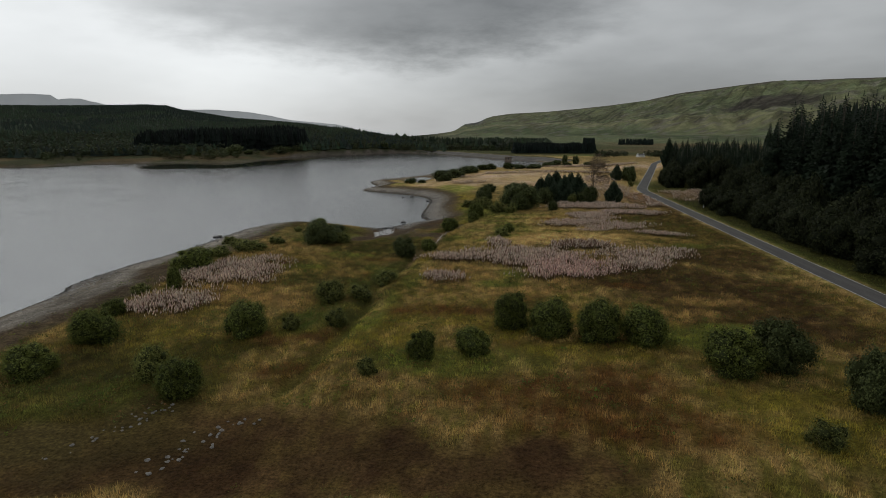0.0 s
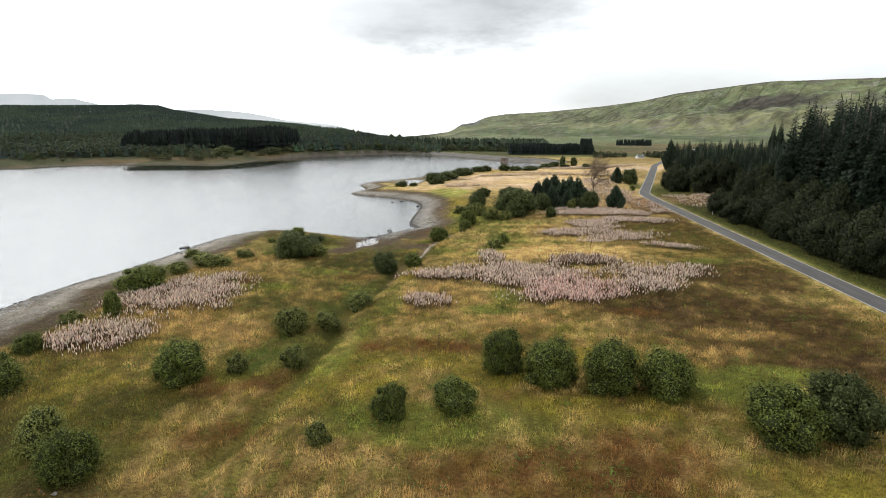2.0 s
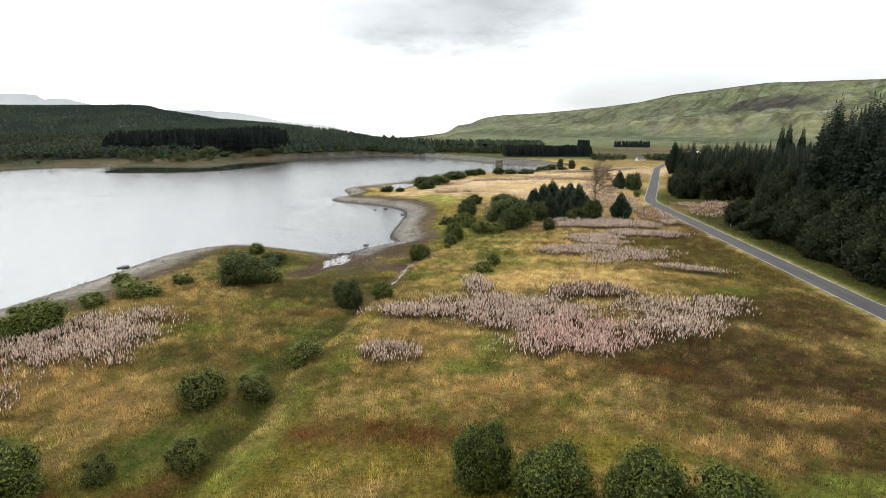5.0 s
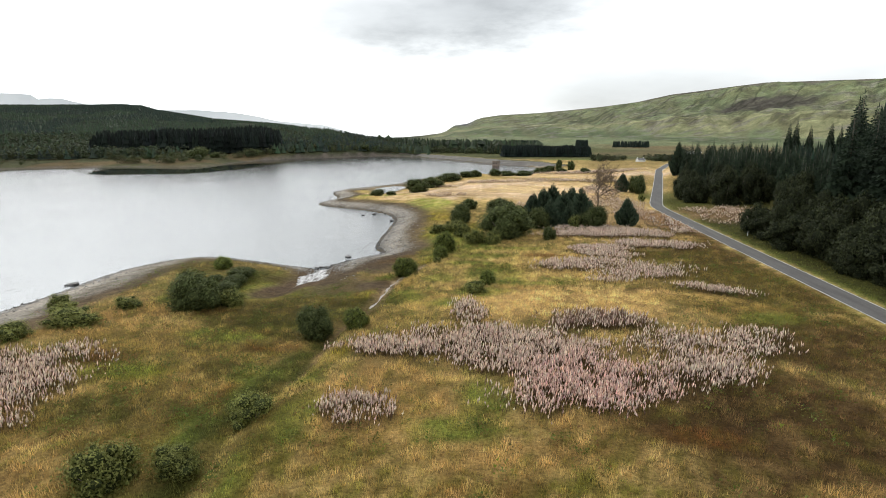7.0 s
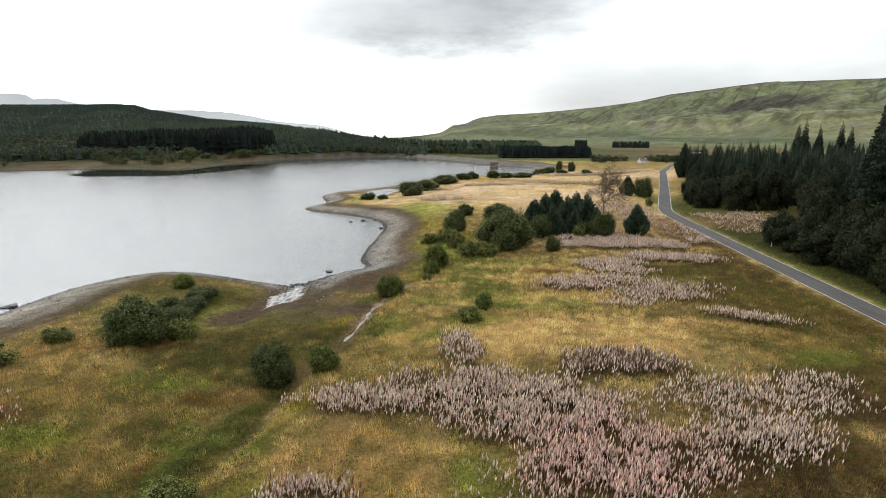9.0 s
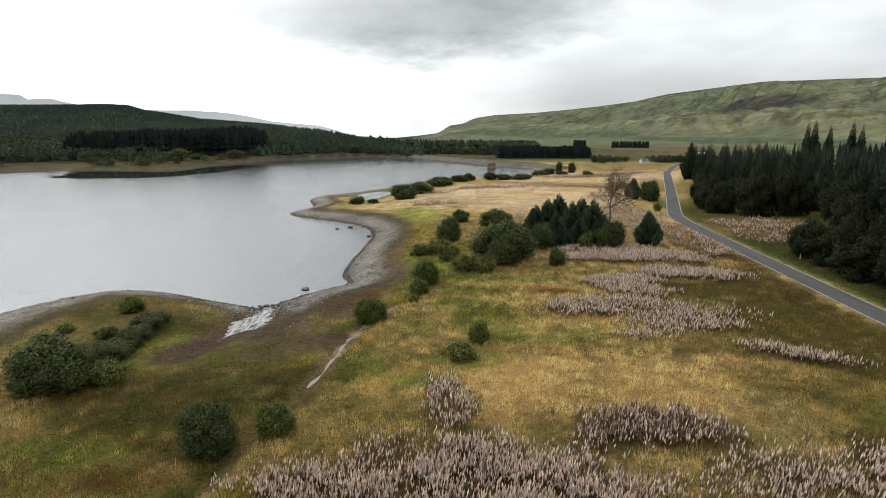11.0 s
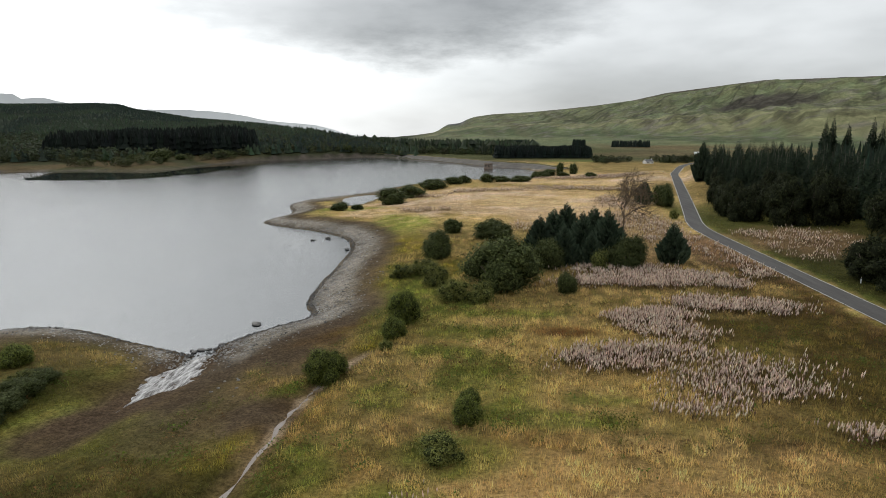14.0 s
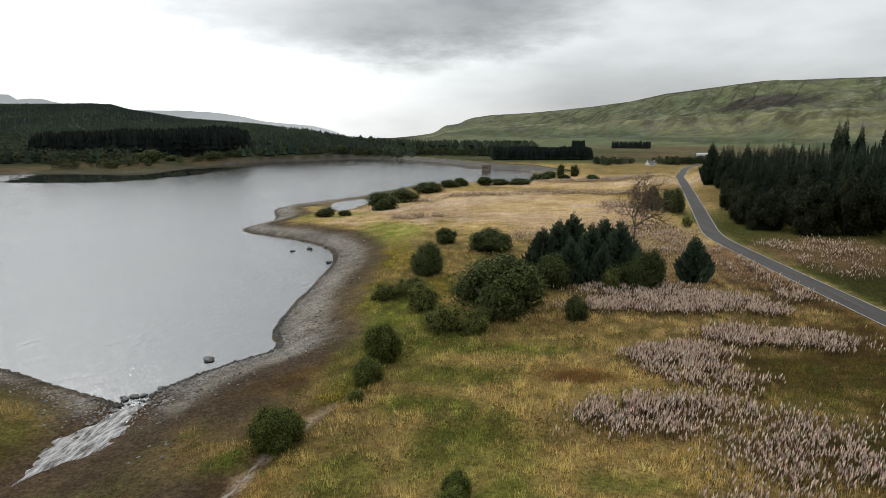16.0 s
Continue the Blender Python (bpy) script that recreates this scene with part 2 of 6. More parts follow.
NEEDLE_YOUNG = leafy("young_spruce_needles", (0.024, 0.038, 0.024), (0.070, 0.095, 0.058), 0.1, up=0.3)
NEEDLE_BLUE = leafy("blue_spruce_needles", (0.012, 0.021, 0.012), (0.038, 0.053, 0.029), 0.1)
FARWOOD = leafy("distant_wood", None, None, 0.1, True, 0.8, (0.88, 1.12), 1.1)
BARK = grainy("bark", (0.10, 0.08, 0.06), (0.17, 0.145, 0.115), 3.0, 0.9, 0.5)
TWIGBARK = grainy("brown_twig_bark", (0.10, 0.07, 0.042), (0.17, 0.125, 0.08), 3.0, 0.9, 0.5)
GREYBARK = grainy("dead_bark", (0.085, 0.065, 0.048), (0.15, 0.12, 0.09), 3.0, 0.9, 0.5)
STONE = grainy("grey_stone", (0.13, 0.12, 0.105), (0.25, 0.235, 0.21), 1.5, 0.85, 0.4, 0.03)
WETSTONE = grainy("wet_dark_stone", (0.025, 0.023, 0.02), (0.06, 0.055, 0.05), 1.5, 0.45, 0.4, 0.03)
PEBBLE = grainy("shore_pebbles", (0.14, 0.13, 0.12), (0.42, 0.40, 0.37), 0.4, 0.8, 0.2, 0.01)
MASONRY = grainy("tower_masonry", (0.12, 0.088, 0.068), (0.19, 0.145, 0.11), 0.6, 0.9, 0.4, 0.05)
PITCHING = grainy("dam_pitching", (0.065, 0.057, 0.048), (0.115, 0.10, 0.084), 0.12, 0.9, 0.5, 0.1, 1.4)
WHITEWASH = grainy("whitewash", (0.78, 0.78, 0.76), (0.68, 0.68, 0.65), 0.5, 0.8, 0.1)
SLATE = grainy("slate_roof", (0.07, 0.07, 0.075), (0.11, 0.11, 0.115), 0.8, 0.7, 0.2)
DARKGLASS = grainy("dark_window", (0.02, 0.022, 0.025), (0.03, 0.032, 0.035), 1.0, 0.15, 0.0)
STEEL = grainy("pale_sheet_roof", (0.70, 0.71, 0.72), (0.60, 0.61, 0.62), 0.3, 0.5, 0.1)


# ---- helpers for meshes ----
rng = np.random.default_rng(7)
TABLE = rng.random((256, 256))


def vnoise(x, y, seed=0):
    x, y = np.asarray(x, float) + seed * 17.31, np.asarray(y, float) + seed * 41.77
    ix, iy = np.floor(x).astype(int), np.floor(y).astype(int)
    fx, fy = x - ix, y - iy
    fx, fy = fx * fx * (3 - 2 * fx), fy * fy * (3 - 2 * fy)
    a, b = TABLE[ix & 255, iy & 255], TABLE[(ix + 1) & 255, iy & 255]
    c, d = TABLE[ix & 255, (iy + 1) & 255], TABLE[(ix + 1) & 255, (iy + 1) & 255]
    return (a * (1 - fx) + b * fx) * (1 - fy) + (c * (1 - fx) + d * fx) * fy


def fbm(x, y, octaves=4, seed=0):
    total, amp, norm = 0.0, 1.0, 0.0
    for o in range(octaves):
        total = total + amp * vnoise(x * 2 ** o, y * 2 ** o, seed + o)
        norm, amp = norm + amp, amp * 0.5
    return total / norm


def sstep(v, lo, hi):
    u = np.clip((v - lo) / (hi - lo), 0, 1)
    return u * u * (3 - 2 * u)


def mesh_of(name, verts, faces, mat, tone=None, smooth=False):
    """A mesh from arrays: faces all triangles or all quads; tone: a colour for each vertex."""
    verts, faces = np.asarray(verts, np.float32), np.asarray(faces, np.int32)
    k = faces.shape[1]
    me = bpy.data.meshes.new(name)
    me.vertices.add(len(verts))
    me.vertices.foreach_set("co", verts.ravel())
    me.loops.add(faces.size)
    me.loops.foreach_set("vertex_index", faces.ravel())
    me.polygons.add(len(faces))
    me.polygons.foreach_set("loop_start", np.arange(0, faces.size, k, dtype=np.int32))
    me.polygons.foreach_set("use_smooth", np.full(len(faces), smooth))
    if tone is not None:
        at = me.color_attributes.new("tone", "FLOAT_COLOR", "POINT")
        at.data.foreach_set("color", np.c_[tone, np.ones(len(tone))].astype(np.float32).ravel())
    me.materials.append(mat)
    me.update(calc_edges=True)
    return me


def from_bm(name, bm, mat, smooth=False):
    me = bpy.data.meshes.new(name)
    bmesh.ops.recalc_face_normals(bm, faces=bm.faces)
    bm.to_mesh(me)
    bm.free()
    me.materials.append(mat)
    if smooth:
        me.polygons.foreach_set("use_smooth", np.full(len(me.polygons), True))
    return me


def put(name, parts, m, label, category, group="", kind=""):
    """A thing at the pose m: an Empty at its base with its parts, each (name, mesh[, pose[, label[, sub-parts]]])."""
    top = new(name)
    top.matrix_basis = m
    tagged(top, label, category, group, kind)
    for p in parts:
        ob = new(p[0], p[1])
        ob.parent = top
        if len(p) > 2 and p[2] is not None:
            ob.matrix_basis = p[2]
        if len(p) > 3 and p[3]:
            tagged(ob, p[3])
        for q in p[4] if len(p) > 4 else ():
            sub = new(q[0], q[1])
            sub.parent = ob
            if len(q) > 2 and q[2] is not None:
                sub.matrix_basis = q[2]
            if len(q) > 3:
                tagged(sub, q[3], kind=q[4] if len(q) > 4 else "")
    return top


def at(x, y, z, turn=0.0, sx=1.0, sy=None, sz=None):
    return Matrix.LocRotScale((x, y, z), Euler((0, 0, turn)), (sx, sx if sy is None else sy, sx if sz is None else sz))


def box_bm(bm, cx, cy, z0, z1, sx, sy, bevel=0.0):
    r = bmesh.ops.create_cube(bm, size=1.0, matrix=Matrix.Translation((cx, cy, (z0 + z1) / 2)) @ Matrix.Diagonal((sx, sy, z1 - z0, 1)))
    if bevel:
        edges = list({e for v in r["verts"] for e in v.link_edges})
        bmesh.ops.bevel(bm, geom=edges, offset=bevel, segments=1, affect="EDGES")
    return bm


def spline(points, n=8, closed=False):
    """Catmull-Rom curve through plan points."""
    p = np.asarray(points, float)
    p = np.vstack([p[-1:], p, p[:2]]) if closed else np.vstack([2 * p[0] - p[1], p, 2 * p[-1] - p[-2]])
    t = np.linspace(0, 1, n, endpoint=False)[:, None]
    out = []
    for i in range(len(p) - 3):
        a, b, c, d = p[i:i + 4]
        out.append(0.5 * (2 * b + (c - a) * t + (2 * a - 5 * b + 4 * c - d) * t ** 2 + (3 * b - a - 3 * c + d) * t ** 3))
    if not closed:
        out.append(p[-2:-1])
    return np.vstack(out)


def line_distance(x, y, line):
    """Distance from each point to a polyline."""
    best = np.full(x.shape, 1e9)
    for (ax, ay), (bx, by) in zip(line[:-1], line[1:]):
        dx, dy = bx - ax, by - ay
        u = np.clip(((x - ax) * dx + (y - ay) * dy) / (dx * dx + dy * dy + 1e-9), 0, 1)
        best = np.minimum(best, (x - ax - u * dx) ** 2 + (y - ay - u * dy) ** 2)
    return np.sqrt(best)


def inside(x, y, line):
    odd = np.zeros(x.shape, bool)
    for (ax, ay), (bx, by) in zip(line, np.roll(line, -1, 0)):
        if ay != by:
            odd ^= ((ay > y) != (by > y)) & (x < (bx - ax) * (y - ay) / (by - ay) + ax)
    return odd


# ---- the lie of the land ----
WATER_Z = -2.5
NEAR_SHORE = [(-95, -220), (-82, 10), (-79, 84), (-81.8, 99), (-81.3, 114), (-78.8, 126), (-77.2, 144), (-76.8, 158), (-73, 168), (-66, 174.8), (-57, 174.6),
              (-47, 170.6), (-38.5, 167.4), (-34.4, 166.2), (-33, 170.6), (-28.6, 177.8), (-24.8, 183), (-27.6, 190), (-28.9, 203), (-29.4, 218), (-31, 236),
              (-36, 249.5), (-48, 261), (-68.4, 275.6), (-66.5, 297), (-75.4, 323), (-67, 345), (-53, 366), (-47, 384), (-30, 412), (-2, 428), (20, 431), (31, 456), (34, 500)]
FAR_SHORE = [(26, 538), (2, 565), (-39, 631), (-91, 708), (-133, 737), (-172, 705), (-228, 662), (-244, 600), (-241, 545), (-248, 522), (-268, 514), (-313, 522), (-338, 516),
             (-365, 508), (-396, 486), (-398, 462), (-424, 455), (-520, 452), (-720, 400), (-900, 250), (-950, -50), (-800, -300), (-400, -420)]
SHORE = spline(NEAR_SHORE + FAR_SHORE, 5, closed=True)
POOL = spline([(-59, 338), (-51, 357), (-45, 347), (-50, 319)], 5, closed=True)
INLET = spline([(-34.2, 167), (-33.6, 163.5), (-33.8, 159), (-34.4, 154.8), (-35.4, 149), (-37, 143)], 6)
RILL = spline([(-12.5, 163), (-14.6, 158.2), (-15.4, 155), (-15.9, 151.8), (-16.4, 146), (-16.8, 132), (-18.8, 123), (-19.2, 115.5), (-19.6, 108), (-21, 96), (-21.2, 74), (-22, 62), (-23, 54)], 5)
ROAD = spline([(56.8, -160), (56.8, -60), (56.7, 60), (56.7, 150), (56.7, 215), (57, 247), (59, 261), (63.0, 276), (77.6, 329.5), (98.5, 407), (112, 452), (150, 540), (230, 640), (330, 760)], 8)
# compass bearing from (2.5, 84), distance and height of the hill crests
RIDGE = np.array([(-9.4, 3800, -26), (-7.1, 3700, -8), (-5.4, 3600, 14), (-4.7, 3550, 34), (-4.2, 3520, 58), (-2.8, 3450, 68), (-2.2, 3420, 86), (-1.5, 3380, 99), (0.3, 3300, 111), (4.0, 3120, 115), (6.9, 3000, 124), (9.4, 2900, 132), (12.9, 2700, 144),
                  (15.8, 2550, 164), (18.6, 2450, 171), (21.2, 2350, 177), (23.3, 2250, 178), (27.3, 2100, 167), (31.6, 2000, 158), (45, 1900, 150), (70, 1900, 120), (110, 2000, 60)])
FELL = np.array([(-110, 1500, 57), (-60, 1550, 74), (-41.2, 1550, 79), (-36.4, 1550, 82), (-34.4, 1550, 84), (-32.7, 1520, 81), (-31.5, 1480, 70), (-29.3, 1400, 59), (-27, 1320, 48), (-24.7, 1260, 43),
                 (-20.8, 1180, 35), (-16.7, 1120, 24), (-13.6, 1040, 12), (-10.4, 1000, 4), (-7, 1000, 0)])


def lake(x, y):
    """Signed distance to the water's edge: above 0 on land."""
    d = line_distance(x, y, np.vstack([SHORE, SHORE[:1]]))
    return np.where(inside(x, y, SHORE), -d, d)


def terrain(x, y, d=None):
    x, y = np.asarray(x, float), np.asarray(y, float)
    d = lake(x, y) if d is None else d
    meadow = 0.25 + 0.5 * (fbm(x * 0.045, y * 0.045, 3, 3) - 0.5) + 0.25 * (fbm(x * 0.25, y * 0.25, 2, 5) - 0.5)
    meadow += 1.75 * np.exp(-((x - 17) / 23) ** 2 - ((y - 128) / 17) ** 2)
    meadow -= 0.5 * np.exp(-((x - 14) / 22) ** 2 - ((y - 152) / 9) ** 2)
    meadow += 1.2 * np.exp(-((x - 8) / 42) ** 2 - ((y - 318) / 55) ** 2)
    meadow -= 1.5 * np.exp(-((x + 28) / 15) ** 2 - ((y - 155) / 20) ** 2)
    meadow -= 1.0 * np.exp(-((x + 20) / 17) ** 2 - ((y - 42) / 11) ** 2)
    meadow += 4.0 * sstep(x, 66, 130) * sstep(y, 60, 200) * (1 - sstep(y, 420, 500))
    rill = line_distance(x, y, RILL)
    meadow -= (0.9 - 0.3 * sstep(y, 110, 130)) * np.exp(-(rill / 1.5) ** 2)
    # the ground west of the ditch lies lower than the terrace to its east
    ditch_x = np.interp(y, RILL[::-1, 1], RILL[::-1, 0]) + 4.0 * (fbm(y * 0.11, x * 0.04, 2, 15) - 0.5)
    meadow -= 0.75 * sstep(ditch_x - x, -2.5, 1.5) * sstep(x - ditch_x, -16, -4) * sstep(y, 48, 62) * (1 - sstep(y, 118, 136))
    inlet = line_distance(x, y, INLET)
    meadow = np.where(y < 175, meadow - 0.9 * np.exp(-(inlet / 4.0) ** 2), meadow)
    road = line_distance(x, y, ROAD)
    far = np.maximum(np.hypot(x, y - 84) - 420, 0)
    level = 0.35 + 0.4 * sstep(y, 250, 400)
    meadow = level + (meadow - level) * sstep(road, 3.0, 8.0)
    wobble = 1.6 * (fbm(x * 0.16, y * 0.16, 3, 9) - 0.5)
    dl = np.maximum(d + np.where(d > 0.3, wobble * np.clip(d / 4, 0, 1), 0), 0)
    z = np.where(d > 0, WATER_Z + (meadow - WATER_Z) * (1 - np.exp(-dl / 8.5)), WATER_Z + np.maximum(d * 0.13, -5))
    braid = 0.5 + 1.2 * np.exp(-((y - 156) / 6) ** 2) + 3.0 * (fbm(x * 0.4, y * 0.25, 3, 13) - 0.5) - 2.2 * sstep(y, 151, 145)
    bed = WATER_Z - 0.12 + 0.035 * np.clip(162 - y, 0, 12) + 0.16 * np.maximum(inlet - braid, -0.5) + 0.55 * np.abs(fbm(x * 0.9, y * 0.4, 2, 17) - 0.5)
    z = np.where((d > 0) & (inlet < 9) & (y < 175), np.minimum(z, bed), z)
    pool = line_distance(x, y, np.vstack([POOL, POOL[:1]]))
    z = np.where(inside(x, y, POOL), np.minimum(z, WATER_Z - 0.15), np.where(pool < 34, np.minimum(z, WATER_Z + 0.03 + pool * 0.07), z))
    # hills
    gx, gy = x - 2.5, y - 84
    r, bearing = np.hypot(gx, gy), np.degrees(np.arctan2(gx, gy))
    cr, ch = np.interp(bearing, RIDGE[:, 0], RIDGE[:, 1]), np.interp(bearing, RIDGE[:, 0], RIDGE[:, 2])
    u = r / cr
    fold = fbm(bearing * 0.30, r / 900.0, 4, 21)
    gully = 1 - np.abs(2 * fbm(bearing * 0.9 + r / 260.0, r / 900.0, 5, 27) - 1)
    lip = 0.93 + 0.06 * (fbm(bearing * 0.25, bearing * 0, 3, 33) - 0.5)
    mid = 0.62 + 0.10 * (fold - 0.5)
    rise = 0.10 * sstep(u, 0.37, 0.56) + 0.26 * sstep(u, 0.50, mid) + 0.08 * sstep(u, mid, mid + 0.12) + 0.50 * sstep(u, mid + 0.09, lip) + 0.06 * sstep(u, lip, 1.0)
    z = z + ch * rise * np.where(u < 1, 1, np.maximum(1 - (u - 1) * 0.8, 0.2))
    slope = sstep(u, 0.45, 0.62) * (1 - sstep(u, 0.93, 1.0))
    z = z - ch * 0.055 * gully ** 4 * slope + ch * 0.05 * (fbm(x / 150, y / 150, 4, 35) - 0.5) * slope + ch * 0.03 * (fbm(x / 40, y / 40, 2, 37) - 0.5) * slope
    fr, fh = np.interp(bearing, FELL[:, 0], FELL[:, 1]), np.interp(bearing, FELL[:, 0], FELL[:, 2])
    w = r / fr
    z = z + fh * sstep(w, 0.42, 1.0) * np.where(w < 1, 1, np.maximum(1 - (w - 1) * 0.9, 0)) * (d > 0)
    z = z + 3.0 * sstep(d, 10, 90) * sstep(-bearing, 8, 20) * sstep(r, 330, 420) * (d > 0)
    return z


def ground_at(x, y):
    return float(terrain(np.array([x]), np.array([y]))[0])


# ---- plant cover: patches as (x, y, half-width, half-length, turn in degrees) ----
# willowherb stands carry a sixth number: how thick they grow
HERB_PATCHES = [(6, 112.8, 9.5, 5.2, -4, 1.0), (11.5, 105.3, 8, 4.6, 12, 1.0), (1.5, 116, 8, 3.4, -8, 0.9), (-9.5, 113.8, 7, 2.4, -4, 0.65), (24, 109.5, 6, 3.2, 18, 0.8), (26, 115.5, 9, 4.6, 10, 0.3), (33, 119, 5, 2.2, 14, 0.5),
                (-1.7, 127.5, 1.9, 5, 12, 0.75), (-10.8, 98.6, 3.1, 2.3, 0, 0.9), (37.5, 142.3, 5.5, 1.5, -30, 0.7), (-50.5, 100, 8, 9, 0, 0.75), (-50.8, 80.5, 5, 4.6, 20, 0.75),
                (17.8, 161.5, 7.2, 3.4, 6, 0.9), (24.5, 170.5, 5, 3.4, -20, 0.6), (29, 156, 8, 5.4, 15, 0.34), (23, 149.5, 5, 2.4, 0, 0.2),
                (24.5, 176, 5.5, 2.8, 10, 0.8), (38, 182, 8, 3.4, -6, 0.8), (20, 194, 6, 3.2, 8, 0.75), (32, 197.5, 9.5, 4.6, 10, 0.9), (27, 204, 10, 2.6, 12, 0.6), (42, 194, 4, 3, 0, 0.45)]
HERB_FAR = [(50.5, 220, 5, 22, 4, 0.75), (72, 240, 10, 9, 0, 0.9), (67, 222, 5, 10, 0, 0.7), (80, 226, 6, 8, 0, 0.7), (-17, 282, 10, 5, 0, 0.8), (-6, 336, 26, 6, 5, 0.8), (42, 258, 12, 16, 0, 0.7), (28, 226, 8, 5, 0, 0.6), (14, 250, 8, 6, 0, 0.5), (40, 352, 26, 9, 0, 0.8), (46, 300, 7, 18, 0, 0.8), (62, 420, 34, 10, 20, 0.8), (44, 238, 7, 8, 0, 0.7)]
HERB_DARK = [(15.5, 121.4, 5.6, 2.2, 4)]
PALE = [(5, 312, 50, 42, 0), (70, 410, 60, 40, 0)]
SHADY = [(-22, 131, 8, 4.5, 0), (-33, 131, 6, 5, 0), (-15.5, 136, 4, 4, 0), (-24, 121, 4, 3, 0), (-34, 97.5, 7, 3, 0), (-34, 125.5, 6, 4.5, 0), (-36, 64, 8, 4, 10), (-27, 126, 7, 3, 0), (-44, 150, 3.2, 9, -20), (-47, 56, 8, 5, 0), (-28, 108, 3, 3, 0)]
DITCH = [(-26.5, 84, 1.7, 4.5, 10), (-27.8, 77.5, 1.6, 4, 0), (-25, 95, 1.6, 5, 12), (-23.8, 103, 1.4, 5, 5)]
OLIVE = [(33, 134, 8, 6, 0), (36, 124, 6, 5, 0), (-36, 112, 22, 9, 10), (-30, 134, 14, 14, 0), (-25, 92, 10, 12, 0), (42, 150, 12, 30, 0), (-45, 70, 12, 10, 0), (-31, 98, 9, 7, 0), (22, 118.5, 5, 2.2, 0), (-40, 52, 14, 12, 0)]
STRAW = [(13, 132.5, 18, 8.4, 2), (31, 139, 8, 3, -10), (5, 312, 52, 44, 0), (70, 410, 60, 40, 0), (10, 152, 9, 3, 8), (16, 170, 9, 2.6, 0), (26.6, 172, 4, 2, 0), (2, 165, 5, 2.2, 0)]
GOLD = [(-49.7, 119, 8, 5, 0), (-37.4, 118, 6, 3.6, 0), (-50, 127, 6, 4, 0), (-46, 104, 5, 3, 0), (-31, 113, 5, 2.4, 0), (10, 98, 3.4, 1.7, 0), (25, 81, 6, 2.6, 5), (-9.5, 107, 6, 4, 0), (1.5, 92, 8, 2.5, 5), (30, 88, 6, 2, 0), (-9, 102, 8, 9, 0), (-30, 102, 7, 7, 20), (-46, 92, 6, 8, 0), (-42, 114, 11, 4.5, 12), (4, 165, 8, 4, 0), (12, 154, 11, 6, 0), (-36, 84, 8, 5, 0), (36, 132, 7, 5, 0), (6, 142, 7, 3, 0), (-15, 145, 3, 9, -8), (-9, 135, 3, 6, 10), (-12, 117, 5, 3, 0), (-20, 136, 4, 2.4, 0)]
GREEN = [(2, 153, 5, 3.6, 0), (8, 146.8, 7, 2.4, 0), (14, 151.5, 4, 1.8, 0), (-3, 163, 5, 2.2, 0), (-9, 184, 4, 4, 0), (-24, 108, 5, 3, 20), (-17.5, 106, 2.6, 2.6, 0), (-33, 118, 6, 3, 0), (-16, 98, 2.0, 5, 0), (-40, 106, 6, 2.2, 0), (2, 158, 5, 4, 0), (-2, 180, 5, 4, 0), (40, 128, 5, 2.4, 20), (-38, 148, 10, 14, -10), (4.5, 178, 10.5, 2.4, 0), (4.7, 149.5, 3, 3, 0), (-12.6, 138, 3.4, 5, 10), (29.5, 75.8, 5, 2.2, 0), (-39.3, 143, 6, 6, 0), (-28, 125, 5, 3, 0), (-46, 136, 6, 5, 0), (-27, 78, 3, 8, -20),
         (-6, 62, 12, 4, 0), (-42, 50, 12, 5, 20), (25, 72, 8, 4, 0), (-8, 190, 6, 20, 15), (-46, 294, 16, 10, 20), (-24, 130, 4, 3.5, 0), (61, 150, 1.5, 130, 0), (-12, 176, 4, 8, 0), (80, 590, 34, 14, 0), (-22, 260, 8, 16, 10), (-19, 82, 2.5, 10, 0),
         (0, 170, 6, 3, 0), (0.5, 140, 4.6, 3.2, 15), (-4, 133, 3.5, 2.4, 0), (5.5, 148.5, 3.2, 2.2, 0), (-17.5, 153.5, 3.2, 3, 0), (1.5, 103, 3.2, 3.4, 10), (-1, 96, 4, 2.4, 0), (12, 146, 4, 1.6, 0), (-8, 151, 2.6, 3.4, 0)]
LIME = [(-14, 197, 3.6, 3, 0), (-16.5, 207, 3.4, 3.2, 0), (-11, 188, 3, 2.4, 0), (-12, 166, 2, 3, 0), (-12, 74.7, 5, 4, 0), (-7.4, 76.3, 4, 3, 0), (-18.9, 69.3, 3.6, 4, 0), (-18.7, 108.4, 1.5, 3, -10), (-16.4, 112.4, 1.8, 3.4, -15), (-38, 106, 5, 2.4, 0), (-14, 70, 7, 8, 0), (-1, 74, 5, 5, 0), (10, 66, 7, 3, 0), (-40, 64, 6, 8, 30), (12, 79, 5, 3, 0), (-20, 140, 4, 5, 20), (30, 50, 9, 8, 0), (-4, 206, 4, 9, 0), (-17, 232, 5, 16, 10)]
RUST = [(-37, 128, 5, 2, 0), (-29.5, 121, 4, 2, -10), (-25.6, 71, 4, 3.4, 20), (-31, 68, 4, 3, 0), (-10, 80.5, 9, 2.8, 4), (-44, 109, 4, 2.4, 0), (-24.5, 104, 2.4, 3.5, 0), (5, 53.5, 12, 6.5, 0), (-28, 71.5, 5, 2.6, 30), (-24, 59, 4.5, 2.6, 0), (12, 58, 6, 4, 0), (-46, 46, 9, 4, 10), (-30, 127, 6, 5, 0), (-34, 66, 3, 2, 0), (16, 48, 9, 4, 0), (20, 96, 4, 2, 0), (13, 170, 5, 2.5, 0), (-26, 116, 4, 2, 0)]
